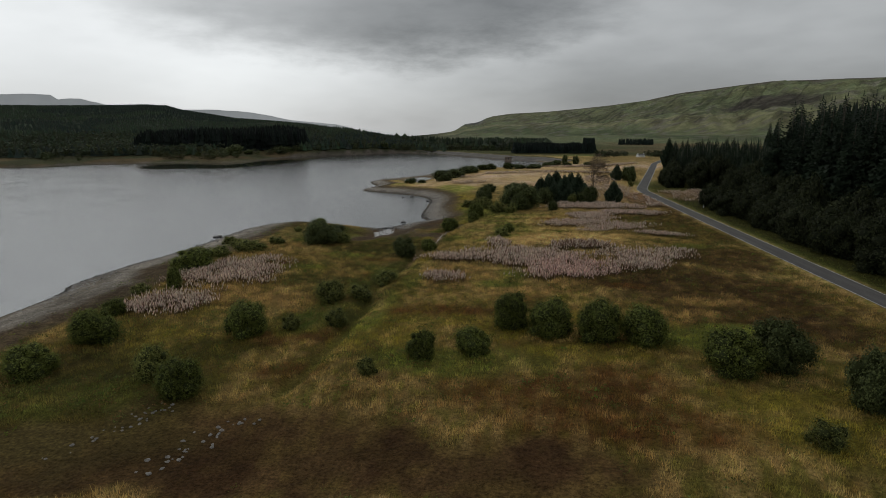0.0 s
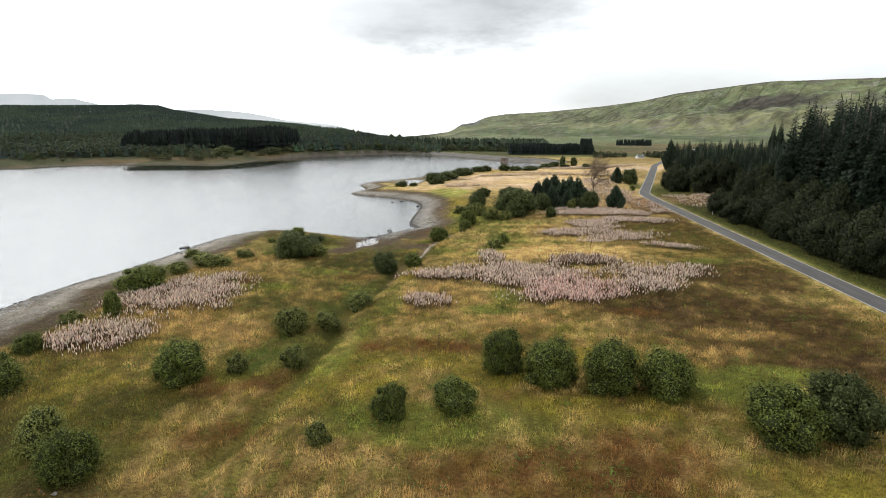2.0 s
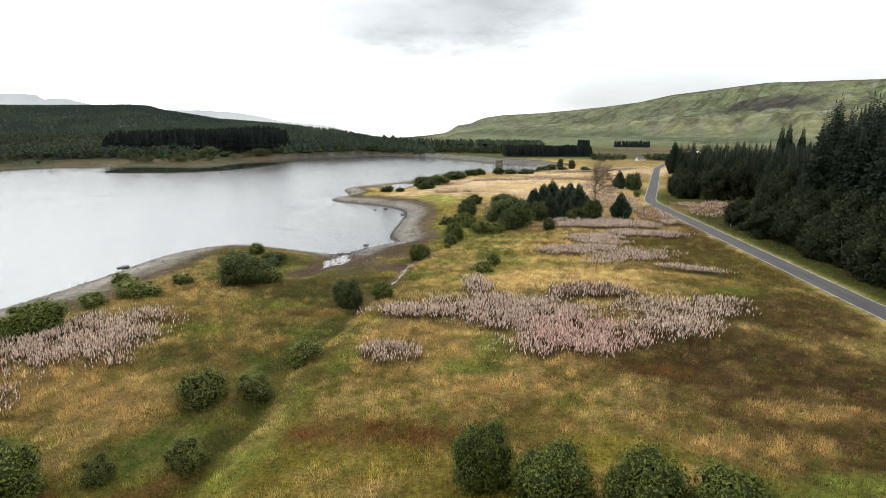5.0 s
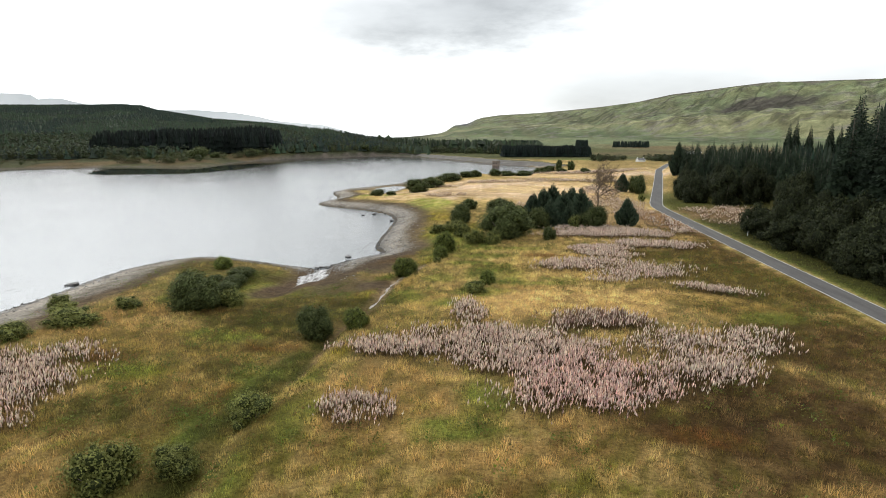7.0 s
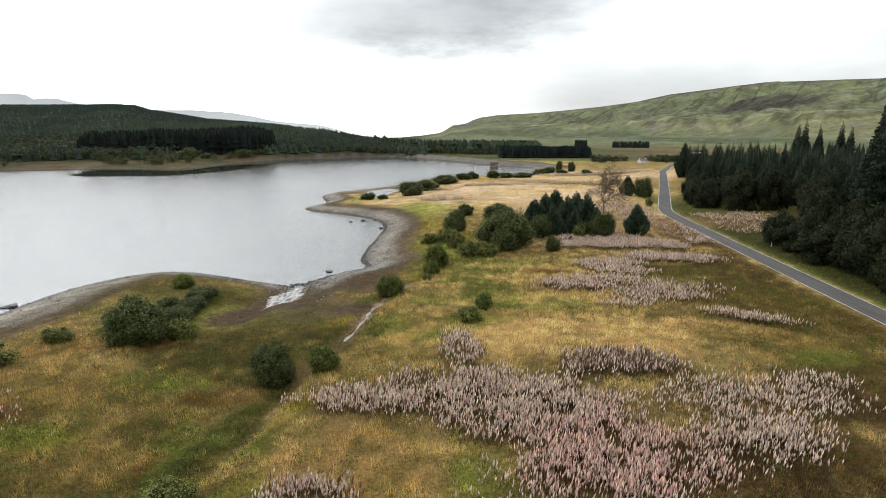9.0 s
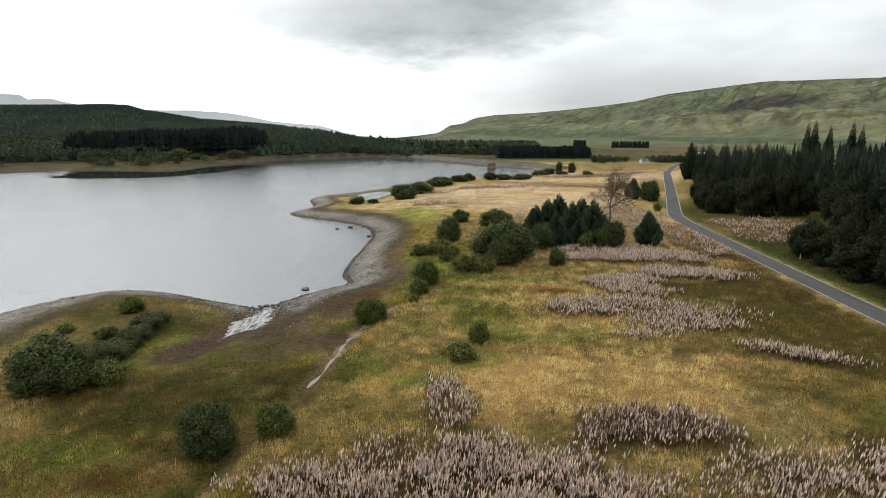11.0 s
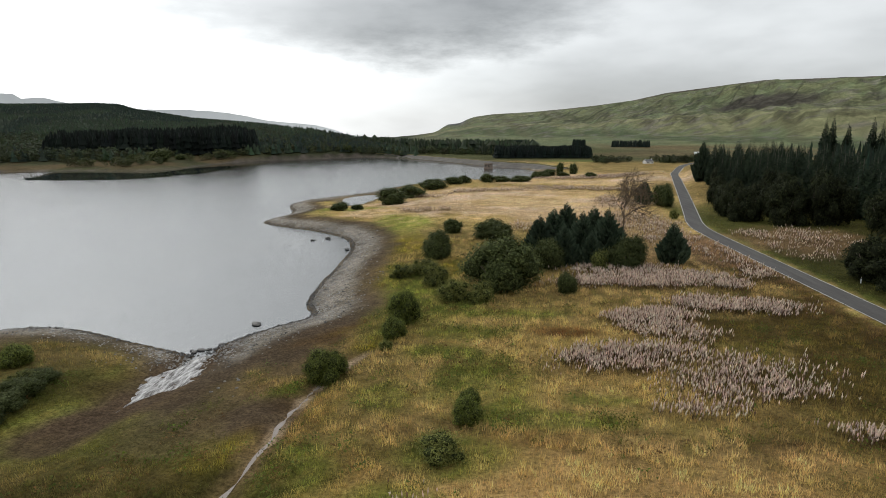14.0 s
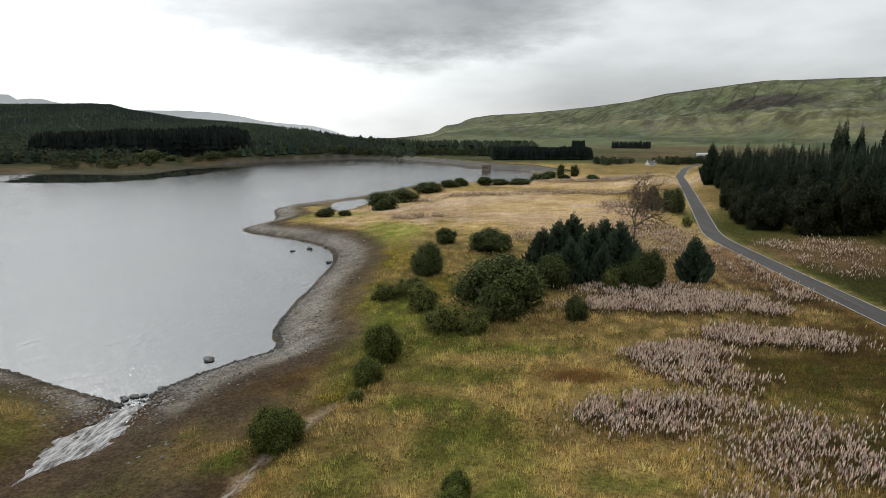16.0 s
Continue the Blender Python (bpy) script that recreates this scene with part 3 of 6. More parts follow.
BROWN = [(31, 147.5, 7, 3.4, 0), (41, 153, 7, 7, 0), (74, 232, 16, 32, 0), (50, 222, 6, 26, 0), (70, 262, 8, 14, 10), (36, 143, 14, 8, 0), (50, 150, 6, 16, 0), (31, 97, 14, 13, 10), (44, 120, 9, 14, 0), (38, 172, 7, 5, 0), (46, 165, 7, 30, 0), (36, 154, 8, 6, 0), (47, 174, 9, 12, 0), (65.5, 150, 3.4, 120, 0), (53, 200, 3, 20, 0), (36, 82, 12, 12, 0), (40, 117, 9, 7, 0)]
MUD = [(-20, 44, 17, 7.5, -8), (0, 40.5, 11, 5, 0), (-34, 40, 12, 5, 0), (-33, 158, 7, 9, 0), (-20, 170, 5, 9, -25), (-19, 148, 3.4, 4.5, 0)]


def patch(x, y, patches, wobble, soft=0.35):
    best = np.zeros(x.shape)
    for cx, cy, rx, ry, turn, *thick in patches:
        c, s = math.cos(radians(turn)), math.sin(radians(turn))
        u, v = (x - cx) * c + (y - cy) * s, -(x - cx) * s + (y - cy) * c
        q = np.sqrt((u / rx) ** 2 + (v / ry) ** 2) + wobble
        best = np.maximum(best, (thick[0] if thick else 1.0) * (1 - sstep(q, 1 - soft, 1 + soft)))
    return best


def cover(x, y, d):
    """Colour of the plant cover, height of the grass, and how much willowherb grows, at plan points."""
    n1, n2, n3 = fbm(x * 0.05, y * 0.05, 4, 41), fbm(x * 0.16, y * 0.16, 4, 47), fbm(x * 0.5, y * 0.5, 3, 53)
    n4 = fbm(x * 1.1, y * 0.8, 3, 55)
    wob = 0.9 * (n2 - 0.5) + 0.5 * (n3 - 0.5)
    tone = np.zeros((*x.shape, 3))
    tone[:] = (0.235, 0.178, 0.078)
    height = np.full(x.shape, 0.55)

    def lay(w, colour, h=None):
        nonlocal tone, height
        w = np.clip(w, 0, 1)
        tone = tone * (1 - w[..., None]) + np.array(colour) * w[..., None]
        if h is not None:
            height = height * (1 - w) + h * w

    lay(sstep(n1, 0.49, 0.58) * 0.65, (0.175, 0.165, 0.046))
    lay(sstep(n2, 0.55, 0.63) * 0.6, (0.40, 0.305, 0.155))
    lay(sstep(n2, 0.44, 0.36) * 0.6, (0.150, 0.108, 0.042))
    straw, brown = patch(x, y, STRAW, wob), patch(x, y, BROWN, wob)
    fleck, fleck2 = fbm(x * 1.3, y * 0.9, 2, 57), fbm(x * 0.7 + 30, y * 0.55, 3, 59)
    lay(sstep(fleck, 0.56, 0.68) * 0.5, (0.135, 0.155, 0.034))
    lay(sstep(fleck, 0.42, 0.30) * 0.4, (0.19, 0.105, 0.045))
    lay(sstep(fleck2, 0.56, 0.66) * 0.5, (0.42, 0.33, 0.18), 0.7)
    lay(sstep(fleck2, 0.44, 0.34) * 0.5, (0.105, 0.105, 0.032), 0.4)
    # the farther meadow is painted paler, as haze would lift it
    lay(0.24 * sstep(y, 88, 122) * (1 - 0.6 * brown), (0.50, 0.415, 0.27))
    lay(brown * 0.9, (0.072, 0.046, 0.026), 0.45)
    lay(brown * sstep(fleck2, 0.55, 0.62) * 0.36, (0.22, 0.155, 0.085), 0.6)
    lay(brown * sstep(n3, 0.50, 0.40) * 0.7, (0.058, 0.038, 0.022), 0.35)
    lay(patch(x, y, GOLD, wob) * (0.45 + 0.5 * sstep(fleck2, 0.42, 0.55)), (0.33, 0.235, 0.115), 0.7)
    lay(straw * (0.7 + 0.25 * sstep(n3, 0.38, 0.5)), (0.55, 0.40, 0.215), 0.55)
    lay(patch(x, y, PALE, wob) * 0.8, (0.54, 0.435, 0.34), 0.4)
    lay(patch(x, y, PALE, wob) * sstep(fbm(x * 0.03, y * 0.09, 3, 63), 0.50, 0.58) * 0.75, (0.56, 0.455, 0.45), 0.4)
    lay(patch(x, y, PALE, wob) * sstep(fbm(x * 0.04, y * 0.11, 3, 65), 0.56, 0.64) * 0.5, (0.27, 0.20, 0.10), 0.4)
    lay(patch(x, y, [(5, 166, 20, 20, 0), (18, 150, 18, 7, 0)], wob) * 0.62, (0.44, 0.355, 0.175), 0.6)
    lay(patch(x, y, [(-10, 130, 7, 22, 6)], wob) * 0.38, (0.33, 0.27, 0.105), 0.6)
    lay(patch(x, y, OLIVE, wob) * 0.5, (0.145, 0.128, 0.042), 0.5)
    lay(patch(x, y, RUST, wob) * (0.55 + 0.4 * sstep(n3, 0.4, 0.55)), (0.130, 0.066, 0.029), 0.55)
    lay(patch(x, y, LIME, wob) * (0.45 + 0.5 * sstep(n3, 0.42, 0.55)), (0.235, 0.215, 0.046), 0.5)
    lay(patch(x, y, GREEN, wob) * (0.55 + 0.4 * sstep(n3, 0.42, 0.55)), (0.180, 0.228, 0.058), 0.4)
    lay(patch(x, y, SHADY, wob) * (0.35 + 0.55 * sstep(n3, 0.40, 0.52)), (0.062, 0.066, 0.024), 0.5)
    lay(patch(x, y, DITCH, 0.8 * wob) * 0.9, (0.066, 0.098, 0.026), 0.25)
    lay(patch(x, y, [(-38, 150, 13, 15, -10), (-51, 148, 12, 13, 0)], wob) * 0.65, (0.078, 0.088, 0.030), 0.12)
    lay(sstep(fleck, 0.58, 0.70) * 0.22, (0.14, 0.155, 0.030))
    lay(sstep(fleck2, 0.58, 0.68) * 0.22 * (1 - 0.8 * brown), (0.42, 0.31, 0.14))
    lay(sstep(fleck2, 0.42, 0.32) * 0.25 * (1 - straw), (0.12, 0.105, 0.030))
    fray = 1.5 * wob + 1.1 * (n4 - 0.5)
    herb = np.maximum(patch(x, y, HERB_PATCHES, fray, 0.5), patch(x, y, HERB_FAR, 1.2 * wob, 0.4) * sstep(n3, 0.3, 0.55))
    dark = patch(x, y, HERB_DARK, 1.2 * fray, 0.4)
    lay(np.maximum(herb, dark) * 0.72, (0.098, 0.068, 0.040), 0.4)
    lay(sstep(n3, 0.60, 0.72) * 0.35, (0.10, 0.085, 0.03))
    mud = patch(x, y, MUD, wob, 0.25)
    lay(mud * 0.95, (0.046, 0.029, 0.017), 0.06)
    lay(mud * sstep(n3, 0.5, 0.62) * 0.6, (0.080, 0.060, 0.026), 0.14)
    lay(mud * sstep(n2, 0.5, 0.36) * 0.6, (0.024, 0.013, 0.009), 0.03)
    rill = line_distance(x, y, RILL)
    lay((1 - sstep(rill + 2.0 * (n3 - 0.5), 0.8, 2.0)) * sstep(y, 112, 135) * 0.9, (0.075, 0.055, 0.038), 0.03)
    lay((1 - sstep(rill + 0.8 * (fleck - 0.5), 0.15, 0.5)) * sstep(y, 138, 145), (0.30, 0.25, 0.22), 0.0)
    lay((1 - sstep(rill + 0.8 * (n3 - 0.5), 0.6, 1.5)) * (1 - sstep(y, 100, 140)) * 0.7, (0.085, 0.095, 0.026), 0.2)
    lay((1 - sstep(rill + 0.9 * (n4 - 0.5), 0.3, 0.8)) * sstep(y, 104, 108) * (1 - sstep(y, 124, 130)), (0.105, 0.078, 0.050), 0.0)
    beside = x - np.interp(y, RILL[::-1, 1], RILL[::-1, 0]) - 4.0 * (fbm(y * 0.11, x * 0.04, 2, 15) - 0.5) + 1.6 * (n3 - 0.5)
    along = sstep(y, 66, 78) * (1 - sstep(y, 116, 124))
    # lush green along the ditch, darkened to paint the shade under its bank
    lay(along * sstep(beside + 4 * (n2 - 0.5), -3.6, -1.8) * (1 - sstep(beside, -0.8, 0.3)) * (0.2 + 0.7 * sstep(0.6 * n3 + 0.4 * n4, 0.40, 0.56)), (0.060, 0.074, 0.024), 0.5)
    lay(along * sstep(beside, 0.4, 1.0) * (1 - sstep(beside, 1.6, 2.8)) * 0.55 * sstep(n2, 0.38, 0.52), (0.34, 0.275, 0.135), 0.6)
    narrow = 1 - 0.6 * np.exp(-((x + 47) / 12) ** 2 - ((y - 166) / 14) ** 2)
    narrow = narrow * (1 + 0.85 * sstep(-x, 52, 64) * (1 - sstep(y, 160, 172)))
    bank = d / narrow + 3.5 * (n2 - 0.5) + 1.5 * (n3 - 0.5)
    low = 1 - sstep(bank, 9.5, 13.5)
    lay(low * 0.92, (0.056, 0.046, 0.041), 0.05)
    stone = (1 - sstep(bank, 5.5, 8.5)) * (1 - 0.8 * np.exp(-((x + 44) / 13) ** 2 - ((y - 167) / 11) ** 2) * sstep(d, 0.8, 1.8))
    lay(stone * (0.55 + 0.45 * sstep(n3, 0.35, 0.6)), (0.172, 0.174, 0.200), 0.0)
    lay(stone * sstep(bank, 1.5, 3.0) * (1 - sstep(bank, 4.5, 6.5)) * sstep(n2, 0.40, 0.55) * 0.7, (0.240, 0.240, 0.275), 0.0)
    lay(low * sstep(bank, 6.0, 7.5) * sstep(n4, 0.52, 0.62) * 0.7, (0.052, 0.040, 0.034), 0.02)
    lay((1 - sstep(d + 0.5 * (n3 - 0.5), 0.5, 1.1)), (0.07, 0.06, 0.05), 0.0)
    wet = (1 - sstep(line_distance(x, y, INLET) + 1.2 * (n3 - 0.5), 2.2, 5.0)) * (y < 172)
    lay(wet, (0.055, 0.042, 0.035), 0.0)
    pool = np.where(inside(x, y, POOL), 0, line_distance(x, y, np.vstack([POOL, POOL[:1]])))
    lay(1 - sstep(pool, 1.5, 5.0), (0.14, 0.12, 0.095), 0.0)
    road = line_distance(x, y, ROAD)
    verge = sstep(x, 58.5, 60) * (1 - sstep(y, 285, 320)) * (road < 60)
    lay(patch(x, y, [(-25.5, 150, 7, 11, 15), (-20, 162, 5, 6, 0)], wob) * 0.8, (0.056, 0.046, 0.039), 0.09)
    lay(patch(x, y, [(108, 500, 60, 60, 0), (90, 345, 16, 40, 0)], wob) * 0.7, (0.19, 0.15, 0.078))
    lay(patch(x, y, [(43, 255, 15, 46, 0), (20, 262, 16, 18, 0), (30, 222, 16, 12, 0)], wob) * 0.55 * (road > 4), (0.38, 0.295, 0.225))
    lay(verge * 0.85, (0.058, 0.072, 0.024))
    lay(patch(x, y, [(74, 236, 14, 16, 0), (51, 220, 6, 22, 4)], wob) * 0.65, (0.27, 0.185, 0.135))
    height = height * sstep(road, 3.0, 4.5)
    herb = np.maximum(herb * (0.12 + 0.88 * sstep(0.5 * n3 + 0.3 * n4 + 0.2 * n2, 0.41, 0.53)), 0.42 * dark) * (d > 10) * (road > 4.0) * (mud < 0.3) * (pool > 6)
    lay(patch(x, y, [(-30, 134, 11, 10, 0), (-42, 50, 14, 12, 0), (-50, 158, 13, 9, 0)], wob) * 0.5, (0.064, 0.062, 0.026))
    tone = tone * np.array((1.26, 1.12, 0.82))
    return tone, height, herb, dark


def hill_cover(x, y, d, tone):
    """Colour beyond the meadow: far shore, valley fields, moor and hill grass."""
    gx, gy = x - 2.5, y - 84
    r, bearing = np.hypot(gx, gy), np.degrees(np.arctan2(gx, gy))
    n1, n2 = fbm(x / 260, y / 260, 4, 61), fbm(bearing * 0.8 + r / 500, r / 700.0, 4, 67)
    n3 = fbm(x / 60, y / 60, 3, 71)

    def lay(w, colour):
        nonlocal tone
        w = np.clip(w, 0, 1)[..., None]
        tone = tone * (1 - w) + np.array(colour) * w

    away = sstep(r, 470, 560)
    lay(away, (0.105, 0.085, 0.042))
    lay(away * sstep(n1, 0.45, 0.6), (0.068, 0.070, 0.028))
    lay(away * (1 - sstep(np.hypot((x - 80) / 36, (y - 590) / 16), 0.7, 1.1)), (0.12, 0.15, 0.04))
    cr = np.interp(bearing, RIDGE[:, 0], RIDGE[:, 1])
    u = r / cr
    hill = sstep(u, 0.27, 0.34) * sstep(bearing, -9, -5)
    streak = fbm(bearing * 1.2 + u * 12, u * 3.0, 4, 69)
    band = u + 0.10 * (fbm(bearing * 0.22, r / 900, 3, 73) - 0.5) + 0.004 * (bearing - 15)
    lay(hill, (0.098, 0.116, 0.058))
    lay(hill * sstep(n3, 0.45, 0.7) * 0.5, (0.135, 0.135, 0.065))
    lay(hill * (1 - sstep(u, 0.36, 0.43)) * (0.15 + 0.7 * sstep(bearing, 7, 13)) * sstep(n3, 0.35, 0.5), (0.10, 0.070, 0.034))
    lay(hill * sstep(band, 0.45, 0.47) * (1 - sstep(band, 0.51, 0.53)) * 0.75, (0.050, 0.066, 0.032))
    lay(hill * sstep(band, 0.545, 0.565) * (1 - sstep(band, 0.64, 0.66)) * 0.75, (0.170, 0.165, 0.085))
    lay(hill * sstep(band, 0.69, 0.72) * (1 - sstep(band, 0.79, 0.85)) * sstep(n1, 0.40, 0.52) * 0.3, (0.060, 0.052, 0.034))
    lay(hill * sstep(streak, 0.52, 0.66) * sstep(u, 0.4, 0.5) * 0.55, (0.085, 0.082, 0.045))
    lay(hill * sstep(streak, 0.40, 0.30) * sstep(u, 0.5, 0.6) * 0.45, (0.15, 0.155, 0.075))
    lay(hill * sstep(u + 0.05 * (n3 - 0.5), 0.94, 0.975) * 0.8, (0.075, 0.062, 0.050))
    rock = fbm(x / 22, y / 22, 3, 75)
    lay(hill * sstep(rock, 0.58, 0.70) * sstep(u, 0.4, 0.5) * 0.6, (0.125, 0.112, 0.098))
    heather = (1 - sstep(np.hypot((bearing - 24) / 5.0, (u - 0.765 - 0.004 * (bearing - 24)) / 0.05) + 0.9 * (n3 - 0.5), 0.6, 1.15)) * hill
    lay(heather * 0.85, (0.042, 0.036, 0.030))
    crag = hill * (1 - sstep(np.abs(bearing + 3.2), 0.6, 1.3)) * sstep(u, 0.8, 0.9)
    lay(crag * 0.85, (0.100, 0.102, 0.112))
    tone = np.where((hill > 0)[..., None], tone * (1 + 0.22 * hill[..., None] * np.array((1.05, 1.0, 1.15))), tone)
    wood = sstep(-bearing, 6, 9) * sstep(r, 560, 640)
    lay(wood * 0.97, (0.026, 0.038, 0.023))
    lay(away * sstep(bearing, -26, -22) * sstep(-bearing, 7, 10) * 0.85, (0.045, 0.048, 0.022))
    meadow = away * sstep(-bearing, 20, 25) * (1 - sstep(d, 50, 80))
    lay(meadow * 0.8, (0.056, 0.056, 0.026))
    lay(meadow * sstep(n3, 0.46, 0.56) * 0.8, (0.100, 0.070, 0.035))
    beach = (1 - sstep(d + 3 * (n3 - 0.5), 1.2, 2.8)) * away
    lay(beach, (0.095, 0.080, 0.066))
    return tone


def build_ground():
    cx, cy = 5.0, -30.0
    bearing = np.concatenate([np.arange(-180, -58, 5.0), np.arange(-58, 46, 0.37), np.arange(46, 180, 5.0)])
    radius = np.concatenate([np.arange(4, 60, 2.0), np.arange(60, 330, 1.3), 330 * 1.0125 ** np.arange(0, 104), 1201 * 1.0095 ** np.arange(0, 145)])
    B, R = np.meshgrid(np.radians(bearing), radius)
    x, y = (cx + R * np.sin(B)).ravel(), (cy + R * np.cos(B)).ravel()
    d = lake(x, y)
    z = terrain(x, y, d)
    tone, height = cover(x, y, d)[:2]
    tone = tone * (1 - 0.52 * sstep(height, 0.1, 0.4) * (1 - 0.75 * sstep(y, 215, 265)))[:, None]  # darker between the tufts: thatch and soil, with the gaps' shade painted in
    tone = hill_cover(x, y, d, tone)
    nb, nr = len(bearing), len(radius)
    i = np.arange(nr - 1)[:, None] * nb + np.arange(nb)[None, :]
    j = np.arange(nr - 1)[:, None] * nb + (np.arange(nb)[None, :] + 1) % nb
    quads = np.stack([i, j, j + nb, i + nb], -1).reshape(-1, 4)
    verts = np.c_[x, y, z]
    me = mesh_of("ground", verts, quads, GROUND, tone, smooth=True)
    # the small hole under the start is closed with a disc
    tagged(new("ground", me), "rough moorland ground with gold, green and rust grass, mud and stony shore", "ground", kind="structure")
    bm = bmesh.new()
    bmesh.ops.create_circle(bm, cap_ends=True, segments=48, radius=4.6, matrix=Matrix.Translation((cx, cy, ground_at(cx, cy + 4) - 0.05)))
    tagged(new("ground_patch", from_bm("ground_patch", bm, GROUND)), "small patch of moorland ground", "ground", kind="structure")


build_ground()


def build_water():
    xs = np.concatenate([np.arange(-1100, -420, 17.0), np.arange(-420, 71, 7.0)])
    ys = np.concatenate([np.arange(-450, 380, 14.0), np.arange(380, 811, 5.0)])
    X, Y = np.meshgrid(xs, ys)
    x, y = X.ravel(), Y.ravel()
    # wind ripples the open water; the lee of the far shore lies calm
    d = line_distance(x, y, spline(FAR_SHORE[:18], 2))
    lee = 12 + 66 * sstep(-x, 185, 215) * (1 - sstep(-x, 285, 325))
    open_water = sstep(d + 22 * (fbm(x / 60, y / 16, 3, 43) - 0.5), lee - 5, lee + 8)
    k = len(xs)
    i = (np.arange(len(ys) - 1)[:, None] * k + np.arange(k - 1)[None]).ravel()
    me = mesh_of("water", np.c_[x, y, np.full(len(x), WATER_Z)], np.c_[i, i + 1, i + k + 1, i + k], WATER, np.repeat(open_water[:, None], 3, 1))
    tagged(new("water", me), "grey reservoir water with small ripples under an overcast sky", "water", kind="structure")


build_water()


def build_stream():
    """The stream's broken water, in the bed of the inlet, narrowing upstream into the mud."""
    line = spline(INLET[(INLET[:, 1] < 166) & (INLET[:, 1] > 149.8)], 4)
    t = np.gradient(line, axis=0)
    t /= np.linalg.norm(t, axis=1)[:, None]
    nrm = np.c_[t[:, 1], -t[:, 0]]
    up = np.linspace(0, 1, len(line))
    half = (0.75 + 1.9 * np.sin(np.pi * np.clip(up * 1.05, 0, 1)) ** 1.2) * (1 - 0.9 * sstep(up, 0.6, 1.0)) * (0.7 + 0.6 * vnoise(up * 14, up * 0 + 2.2, 5)) + 0.02
    shift = 1.1 * (vnoise(up * 9, up * 0 + 5.5, 6) - 0.5) * sstep(up, 0.1, 0.4)
    across = np.linspace(-1, 1, 15)
    p = line[:, None] + nrm[:, None] * (across[None, :] * half[:, None] + shift[:, None])[..., None]
    bed = terrain(p[..., 0].ravel(), p[..., 1].ravel()).reshape(p.shape[:2])
    z = np.maximum(np.maximum(WATER_Z + 0.035, bed.min(1, keepdims=True) + 0.05), bed * 0.6 + 0.4 * bed.mean(1, keepdims=True) + 0.02) + 0.45 * (fbm(p[..., 0] * 1.3, p[..., 1] * 0.7, 3, 19) - 0.5) * sstep(up, 0.1, 0.3)[:, None] - 0.18 * across[None, :] ** 4 + 0.12 * sstep(up, 0.15, 0.4)[:, None] - 0.08 * sstep(up, 0.75, 1.0)[:, None]
    n, k = p.shape[:2]
    i = (np.arange(n - 1)[:, None] * k + np.arange(k - 1)[None]).ravel()
    me = mesh_of("stream", np.c_[p.reshape(-1, 2), z.ravel()], np.c_[i, i + 1, i + k + 1, i + k], RIFFLE, smooth=True)
    tagged(new("stream", me), "shallow stream broken white over stones where it meets the lake", "stream", kind="structure")


build_stream()


def ribbon(line, left, right, lift, zfun=ground_at):
    """A strip along a line between two offsets to its right."""
    t = np.gradient(line, axis=0)
    t /= np.linalg.norm(t, axis=1)[:, None]
    nrm = np.c_[t[:, 1], -t[:, 0]]
    z = terrain(line[:, 0], line[:, 1])
    a, b = line + nrm * left, line + nrm * right
    verts = np.vstack([np.c_[a, z + lift], np.c_[b, z + lift]])
    n = len(line)
    i = np.arange(n - 1)
    return verts, np.c_[i, i + n, i + n + 1, i + 1]


def build_road():
    line = spline(ROAD, 3)
    line = line[(line[:, 1] > -150)]
    v, f = ribbon(line, -2.25, 2.25, 0.06)
    road = tagged(new("road", mesh_of("road", v, f, ASPHALT)), "narrow grey asphalt road with white edge lines", "road", kind="structure")
    for side in (-2.08, 2.08):
        v, f = ribbon(line, side - 0.065, side + 0.065, 0.066)
        ob = new("edge_line", mesh_of("edge_line", v, f, PAINT))
        ob.parent = road
        tagged(ob, "worn white painted edge line")


build_road()


# ---- grass and herbs ----
def scatter(n, x0, x1, y0, y1, seed):
    g = np.random.default_rng(seed)
    return g.uniform(x0, x1, n), g.uniform(y0, y1, n), g


def tilt_tris(base, height, width, lean, turn, blades, g):
    """Tufts of tapering blades: three vertices a blade, leaning outwards."""
    n = len(base)
    a = turn[:, None] + np.arange(blades)[None, :] * (2 * math.pi / blades) + g.uniform(-0.5, 0.5, (n, blades))
    h = height[:, None] * g.uniform(0.6, 1.1, (n, blades))
    out = lean[:, None] * g.uniform(0.3, 1.2, (n, blades)) * h
    foot = g.uniform(0.0, 0.14, (n, blades))
    c, s = np.cos(a), np.sin(a)
    w = width[:, None] * g.uniform(0.7, 1.3, (n, blades)) * 0.5
    p = np.empty((n, blades, 3, 3))
    fx, fy = base[:, None, 0] + c * foot, base[:, None, 1] + s * foot
    p[:, :, 0] = np.stack([fx - s * w, fy + c * w, np.broadcast_to(base[:, None, 2] - 0.05, fx.shape)], -1)
    p[:, :, 1] = np.stack([fx + s * w, fy - c * w, np.broadcast_to(base[:, None, 2] - 0.05, fx.shape)], -1)
    p[:, :, 2] = np.stack([fx + c * out, fy + s * out, base[:, None, 2] + h], -1)
    return p.reshape(-1, 3)


